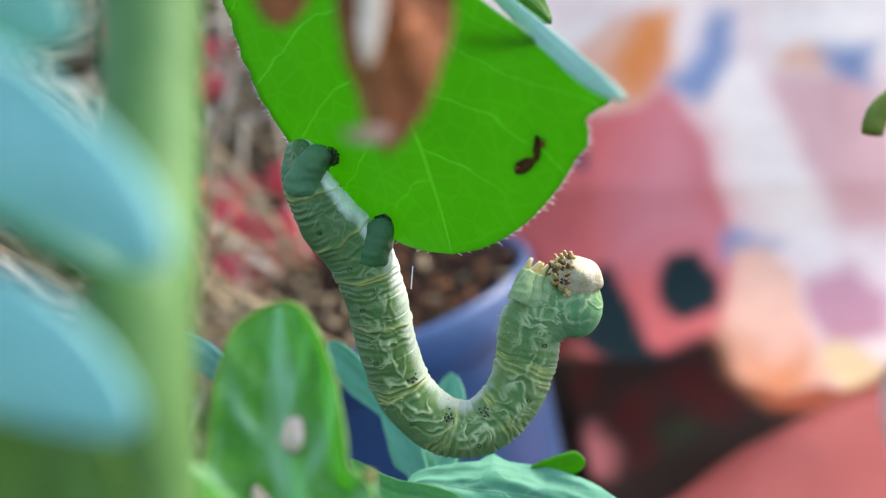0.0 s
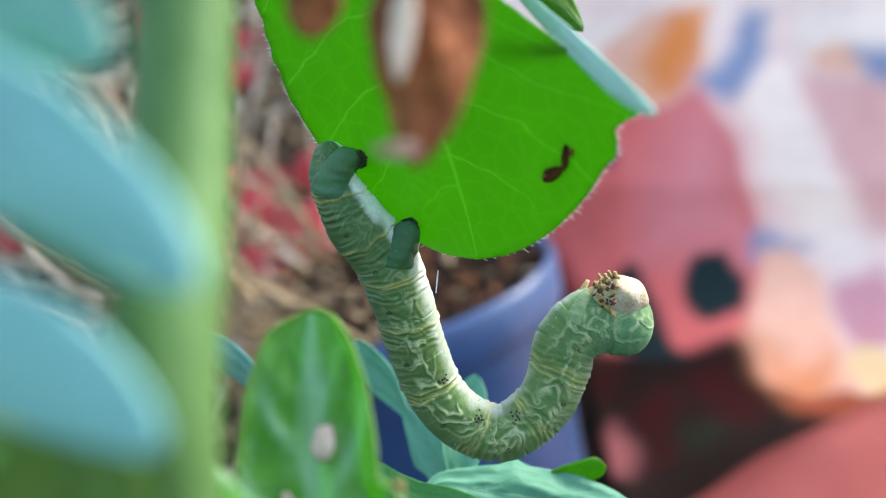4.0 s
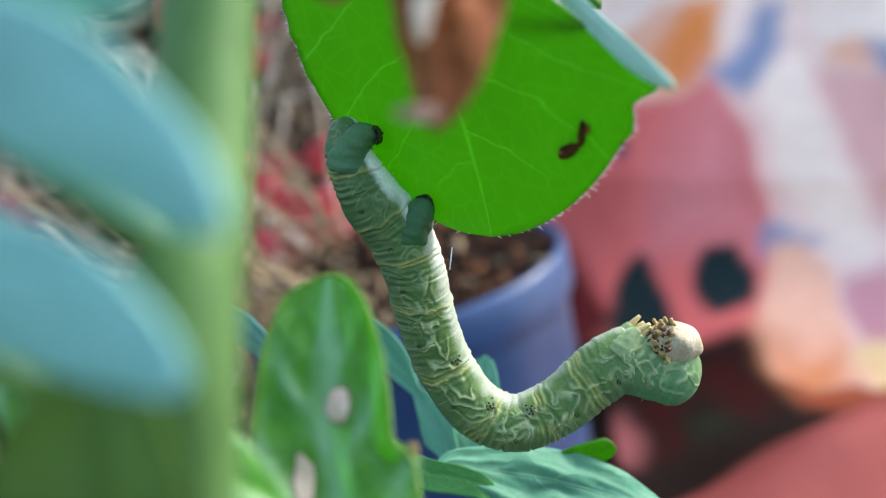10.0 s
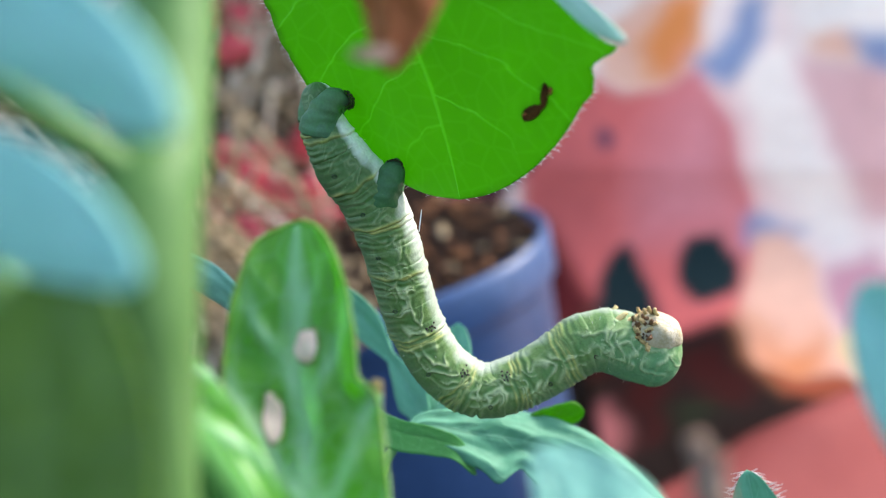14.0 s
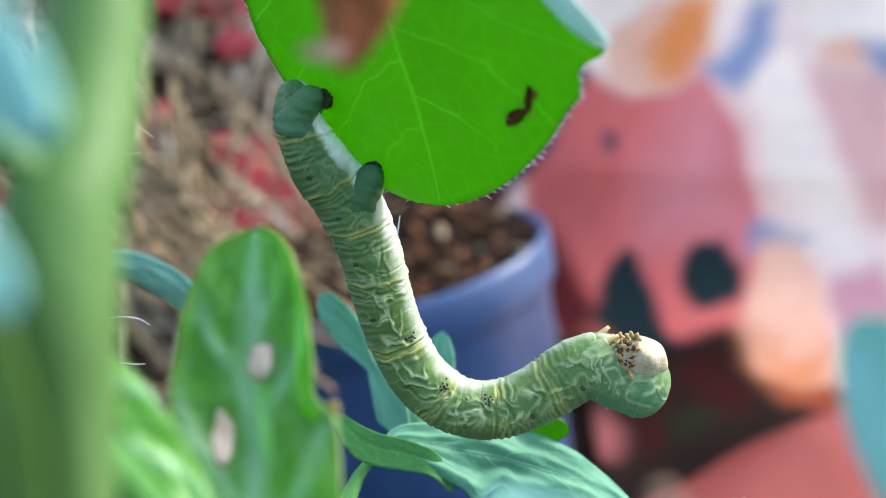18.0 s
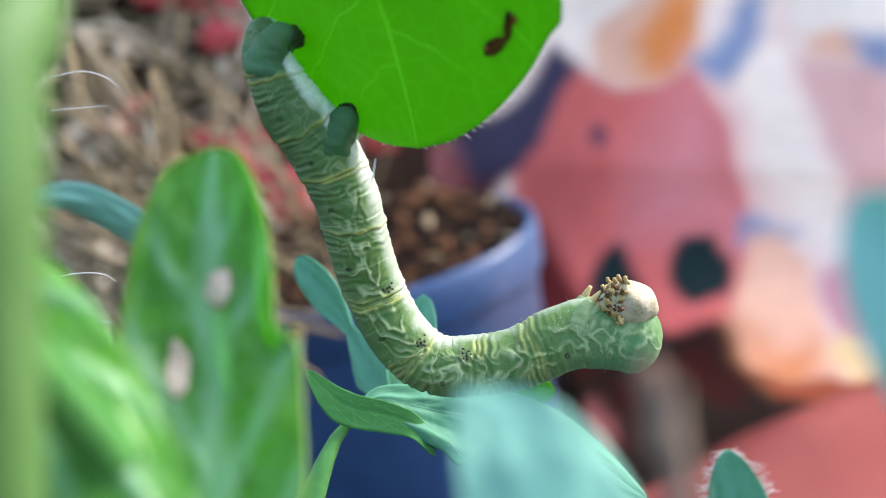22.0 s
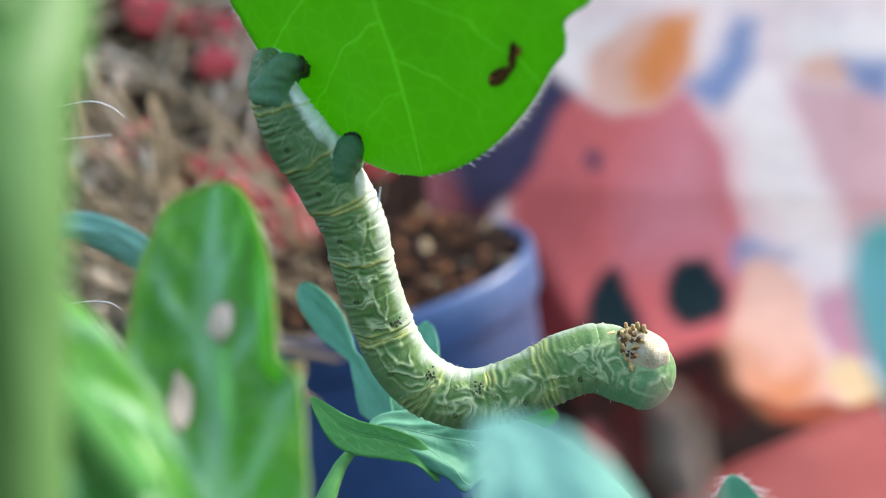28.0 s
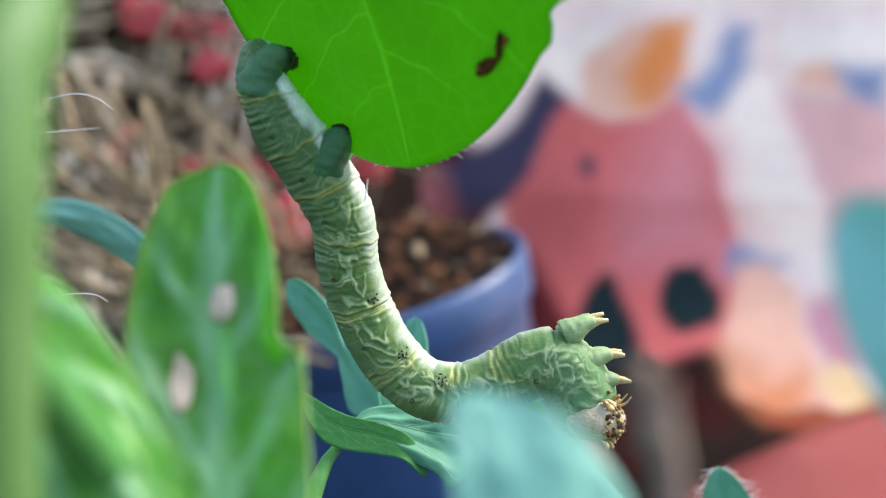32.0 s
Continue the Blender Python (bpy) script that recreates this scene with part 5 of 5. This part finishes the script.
RING_PARTS = []
for i in range(RINGS):
    ring = local("body_ring", ring_mesh(i), MAT_SKIN, CATERPILLAR, grow=grown(i * SPACING))
    RING_PARTS.append(ring)
    for at in (5.6, 9.4, 13.4, 18.4, 24.5, 30.2, 35.3, 40.0):
        if abs(at - i * SPACING) > SPACING / 2:
            continue
        off, ang = (at - i * SPACING) * 0.001, radians(205)
        r = (radius(at) * 0.985 + max(0.06, skin(at, ang)[0])) * 0.001
        turn = Euler((ang - math.pi, 0, 0)).to_matrix()
        bm = bmesh.new()
        rim = []
        for a in range(20):
            around = 2 * math.pi * a / 20
            for b in range(8):
                th = 2 * math.pi * b / 8
                rr = 0.00016 + 0.00004 * math.cos(th)
                rim.append(bm.verts.new(Vector((off, 0, 0)) + turn @ Vector((rr * math.cos(around), -r - 0.00002 - 0.00006 * math.sin(th), rr * 1.3 * math.sin(around)))))
        for a in range(20):
            for b in range(8):
                bm.faces.new((rim[a * 8 + b], rim[(a + 1) % 20 * 8 + b], rim[(a + 1) % 20 * 8 + (b + 1) % 8], rim[a * 8 + (b + 1) % 8]))
        local("spiracle", bm, MAT_RING if at < 39 else MAT_SPOT, ring, "tiny dark-rimmed breathing hole", grow=grown(i * SPACING))


for i, ring in enumerate(RING_PARTS):
    for at in SEAMS[4:7]:
        if abs(at - i * SPACING) > SPACING / 2:
            continue
        bm, dots = bmesh.new(), random.Random(int(at * 10))
        for k in range(9):
            s, z = at - 0.75 + 0.16 * (k % 4) + dots.uniform(-0.1, 0.1), 0.36 + 0.07 * (k // 2) + dots.uniform(-0.05, 0.05)
            ang = math.pi - math.asin(z)
            r = radius(s) * 0.985 + skin(s, ang)[0]
            blob(bm, Vector((s - i * SPACING, math.cos(ang) * r * 0.97, math.sin(ang) * r)) * 0.001, (dots.uniform(0.00008, 0.00016), 0.00007, dots.uniform(0.00012, 0.00022)), Matrix.Identity(3), 0.3, k, 2)
        local("speckles", bm, MAT_SPOT, ring, "cluster of tiny dark specks", grow=grown(i * SPACING))
    # a few short stiff hairs
    bm, dots = bmesh.new(), random.Random(70 + i)
    for k in range(10 if i > 22 else 4):
        s, ang = i * SPACING + dots.uniform(-0.8, 0.8), dots.uniform(0, 6.28)
        r = radius(s) + skin(s, ang)[0]
        out = Vector((dots.uniform(-0.3, 0.3), math.cos(ang), math.sin(ang)))
        root = Vector((s - i * SPACING, math.cos(ang) * r * 0.95, math.sin(ang) * r * 0.98))
        if i == RINGS - 1:
            root.x = min(root.x, 0.3)
        tube(bm, [root * 0.001, (root + out * 0.18) * 0.001, (root + out * dots.uniform(0.3, 0.5)) * 0.001], [0.000016, 0.000012, 0.000006], 4, 4)
    local("bristles", bm, MAT_HAIR if i % 2 else MAT_SPOT, ring, "short stiff hairs", kind="stuff", grow=grown(i * SPACING))


def rel(p, y=0.0):
    return (p[0] - ZERO.x, y, p[1] - ZERO.z)


def lobe_leg(name, pts, radii, y, side, label, seed, mat):
    """A fleshy gripping leg growing out of the body, with soft folds across it."""
    bm = bmesh.new()
    tube(bm, [Vector(rel(p, y + (p[2] * (-side) if len(p) > 2 else 0.0))) * 0.001 for p in pts], [r * 0.001 for r in radii], 40, 60, 0.0)
    bm.normal_update()
    base = Vector(rel(pts[0], y)) * 0.001
    for v in bm.verts:
        far = (v.co - base).length * 1000
        v.co += v.normal * (0.00005 * math.sin(far * 6.5 + 3.0 * noise.noise(v.co * 500)) * max(0.0, min(1.0, 4.5 - far)))
        k = noise.noise(v.co * 900 + Vector((seed, 0, 0)))
        v.co += Vector((noise.noise(v.co * 1400), 0.6 * k, k)) * 0.00014
    local(name, bm, mat, CATERPILLAR, label)


for y in (-1.1, 1.0):
    lobe_leg("hind_proleg", ((-13.3, 5.2, 1.2), (-12.9, 7.2, 0.5), (-11.7, 8.6), (-10.3, 8.75)), (1.0, 1.9, 1.95, 1.8, 1.6, 1.5, 1.4, 1.3, 0.9, 0.2), 1.2 + y, y, "blue-green hind proleg gripping the leaf", 1, MAT_TAIL)
    lobe_leg("proleg", ((-8.0, -1.6, 1.3), (-7.3, 0.0, 0.5), (-6.4, 1.8), (-5.75, 3.4)), (0.6, 1.5, 1.9, 2.0, 1.85, 1.7, 1.5, 1.4, 1.25, 0.9, 0.2), 3.9 + 1.1 * y, y, "dark green proleg gripping the leaf", 2, MAT_CLASPER)
    for (x, z), turn, deep in (((-11.0, 8.75), 5, 1.2 + y), ((-6.15, 2.45), 65, 3.9 + 1.1 * y)):
        bm, grip = bmesh.new(), random.Random(int(90 + x))
        for k in range(16):
            ang = radians(turn - 62 + 8 * k + grip.uniform(-4, 4))
            out = grip.uniform(0.86, 0.98)
            blob(bm, Vector(rel((x + out * math.cos(ang), z + 0.9 * out * math.sin(ang)), deep - 0.3)) * 0.001, (grip.uniform(0.00007, 0.00017), 0.0007, grip.uniform(0.00007, 0.00017)), Matrix.Identity(3), 0.5, k, 2)
        local("grip_pad", bm, MAT_SPOT, CATERPILLAR, "dark gripping pad")


bm = bmesh.new()
tube(bm, [Vector(rel(p, 1.6)) * 0.001 for p in ((-14.0, 6.8), (-14.1, 8.9), (-13.55, 10.3))], [0.0014, 0.0013, 0.0009, 0.00022], 24, 30, 0.1, 4)
local("tail_plate", bm, MAT_TAIL, CATERPILLAR, "pointed blue-green plate at the tail")


def head_mesh():
    bm = bmesh.new()
    blob(bm, (0, 0, 0), (0.00255, 0.0022, 0.00195), Matrix.Identity(3), 0.10, 4, 5)
    for v in bm.verts:
        v.co.y *= 1 - 0.10 * math.exp(-(v.co.y / 0.0003) ** 2)
    return bm


FORE = grown(48)
HEAD_PART = local("head", head_mesh(), MAT_HEAD, CATERPILLAR, "cream rounded head capsule", grow=FORE)
bm = bmesh.new()
mouth = random.Random(6)
for k in range(70):
    y, z = mouth.gauss(-1.0, 0.7), mouth.gauss(0.2, 0.75)
    x = 2.2 * math.sqrt(max(0.1, 1 - (y / 2.3) ** 2 - (z / 2.2) ** 2)) + mouth.uniform(-0.15, 0.3)
    sz = mouth.uniform(0.00007, 0.00019)
    blob(bm, (x * 0.001, y * 0.001, z * 0.001), (sz * 1.2, sz, sz * 1.6), Euler((mouth.uniform(-1, 1), mouth.uniform(-1, 1), mouth.uniform(-1, 1))).to_matrix(), 1.2, k, 2)
local("jaw", bm, MAT_JAW, HEAD_PART, "brown ragged jaw", grow=FORE)
bm = bmesh.new()
for k in range(70):
    y, z = mouth.uniform(-2.1, 0.8), mouth.uniform(-1.7, 1.7)
    x = 2.25 * math.sqrt(max(0.12, 1 - (y / 2.35) ** 2 - (z / 2.25) ** 2))
    root = Vector((x - 0.35, y, z)) * 0.001
    out = Vector((mouth.uniform(0.25, 0.75), mouth.uniform(-0.35, 0.2), mouth.uniform(-0.6, 0.6))) * 0.001
    tube(bm, [root, root + out * 0.5 + Vector((0.0001, 0, 0.0001)), root + out], [mouth.uniform(0.00012, 0.00025), 0.0002, 0.00014], 7, 6, 0.6, k)
local("mouthpart", bm, MAT_PALP, HEAD_PART, "amber lobes of the mouth", grow=FORE)
for y in (-1, 1):
    bm = bmesh.new()
    tube(bm, [(0.0017, y * 0.0008, 0.0012), (0.0024, y * 0.001, 0.0015), (0.0029, y * 0.001, 0.0021)], [0.00016, 0.00012, 0.00006], 8, 8)
    local("feeler", bm, MAT_LEG, HEAD_PART, "short amber feeler", grow=FORE)
    for k in range(6):
        bm = bmesh.new()
        a = 0.9 + 0.5 * k
        blob(bm, (0.0012 + 0.00022 * math.cos(a), y * 0.0019 - y * 0.0001 * k, 0.00035 + 0.00035 * math.sin(a)), (0.00011, 0.00009, 0.00011), Matrix.Identity(3), 0.0, 1, 2)
        local("eyelet", bm, MAT_SPOT, HEAD_PART, grow=FORE)

LEG_PARTS = []
for k in range(3):
    for y in (-1.9, 0.6):
        bm = bmesh.new()
        tube(bm, [(-0.0016, 0, 0), (0.0002, 0, 0.00018), (0.0013, 0, 0.0001), (0.0023, 0, -0.00012)], [0.0010, 0.00075, 0.00042, 0.00016], 12, 14, 0.35, k)
        leg = local("leg", bm, MAT_LEG, CATERPILLAR, "short amber jointed leg", grow=FORE)
        bm = bmesh.new()
        tube(bm, [(-0.0018, 0, -0.0001), (-0.0008, 0, 0.0), (0.0004, 0, 0.00018), (0.0012, 0, 0.00012)], [0.0012, 0.0012, 0.00098, 0.0007, 0.00045], 16, 20, 0.12, k + 3)
        local("leg_base", bm, MAT_CLASPER_PALE, leg, "pale green fleshy leg base", grow=FORE)
        bm = bmesh.new()
        tube(bm, [(0.0018, 0, 0.0), (0.0021, 0, -0.0001), (0.0023, 0, -0.0003)], [0.00018, 0.00012, 0.00004], 8, 8)
        local("claw", bm, MAT_SPOT, leg, "dark claw", grow=FORE)
        LEG_PARTS.append((leg, k, y))


# ---------------------------------------------------------------- what moves
def motions():
    lines = {t: body_line(t) for t in BENT}
    for i, ring in enumerate(RING_PARTS):
        rows = []
        last = None
        for t in sorted(lines):
            x, y, z, a, away = lines[t][i]
            if last is not None:
                a = last + (a - last + 180) % 360 - 180
            last = a
            rows.append((t, pose(x * 0.001, y * 0.001, z * 0.001, 0, -a, 0) @ pose(0, 0, 0, 0, 0, away)))
        walk(ring, rows)
    lean = LEANING.to_3x3().to_4x4()
    home = PLANT.matrix_basis.inverted() @ LEANING
    mid = LOOPER.matrix_basis.translation + PLANT.matrix_basis.translation
    walk(LOOPER, [(t, Matrix.Translation(home @ (Vector(p) * 0.001)) @ lean @ Matrix.Translation(mid)) for t, p in sorted(LOOPER_AT.items())])
    rest = upright.matrix_basis.copy()
    walk(upright, [(t, Matrix.Translation(lean @ (Vector((x, 0, z)) * 0.001)) @ rest) for t, (x, z) in sorted(SWAY.items())])
    breast = depth(48) - ZERO.y
    walk(HEAD_PART, [(t, pose((p[0] - ZERO.x) * 0.001, (breast - 1.3) * 0.001, (p[1] - ZERO.z) * 0.001, 0, -a, 0) @ pose(0.0007 if t < 30.3 else -0.0007, 0, 0)) for t, (p, a) in sorted(HEAD.items())])
    for leg, k, y in LEG_PARTS:
        def drawn(t):
            return 0.0 if t > 30.8 else (0.75 if 8.5 < t < 30.5 or t < 3 else 0.5) + (0.25 if y > 0 else 0.0) + (0.3 if k == 1 else 0.0)

        walk(leg, [(t, pose((p[0] - ZERO.x - drawn(t) * math.cos(radians(a))) * 0.001, (breast + (y if t < 30.5 else 0.6 * y)) * 0.001, (p[1] - ZERO.z - drawn(t) * math.sin(radians(a)) - (0.35 if y < 0 and t < 30.5 else 0.0)) * 0.001, 0, -a - (14 - 9 * k) * (y > 0), 0)) for t, (p, a) in sorted(LEGS[k].items())])


motions()
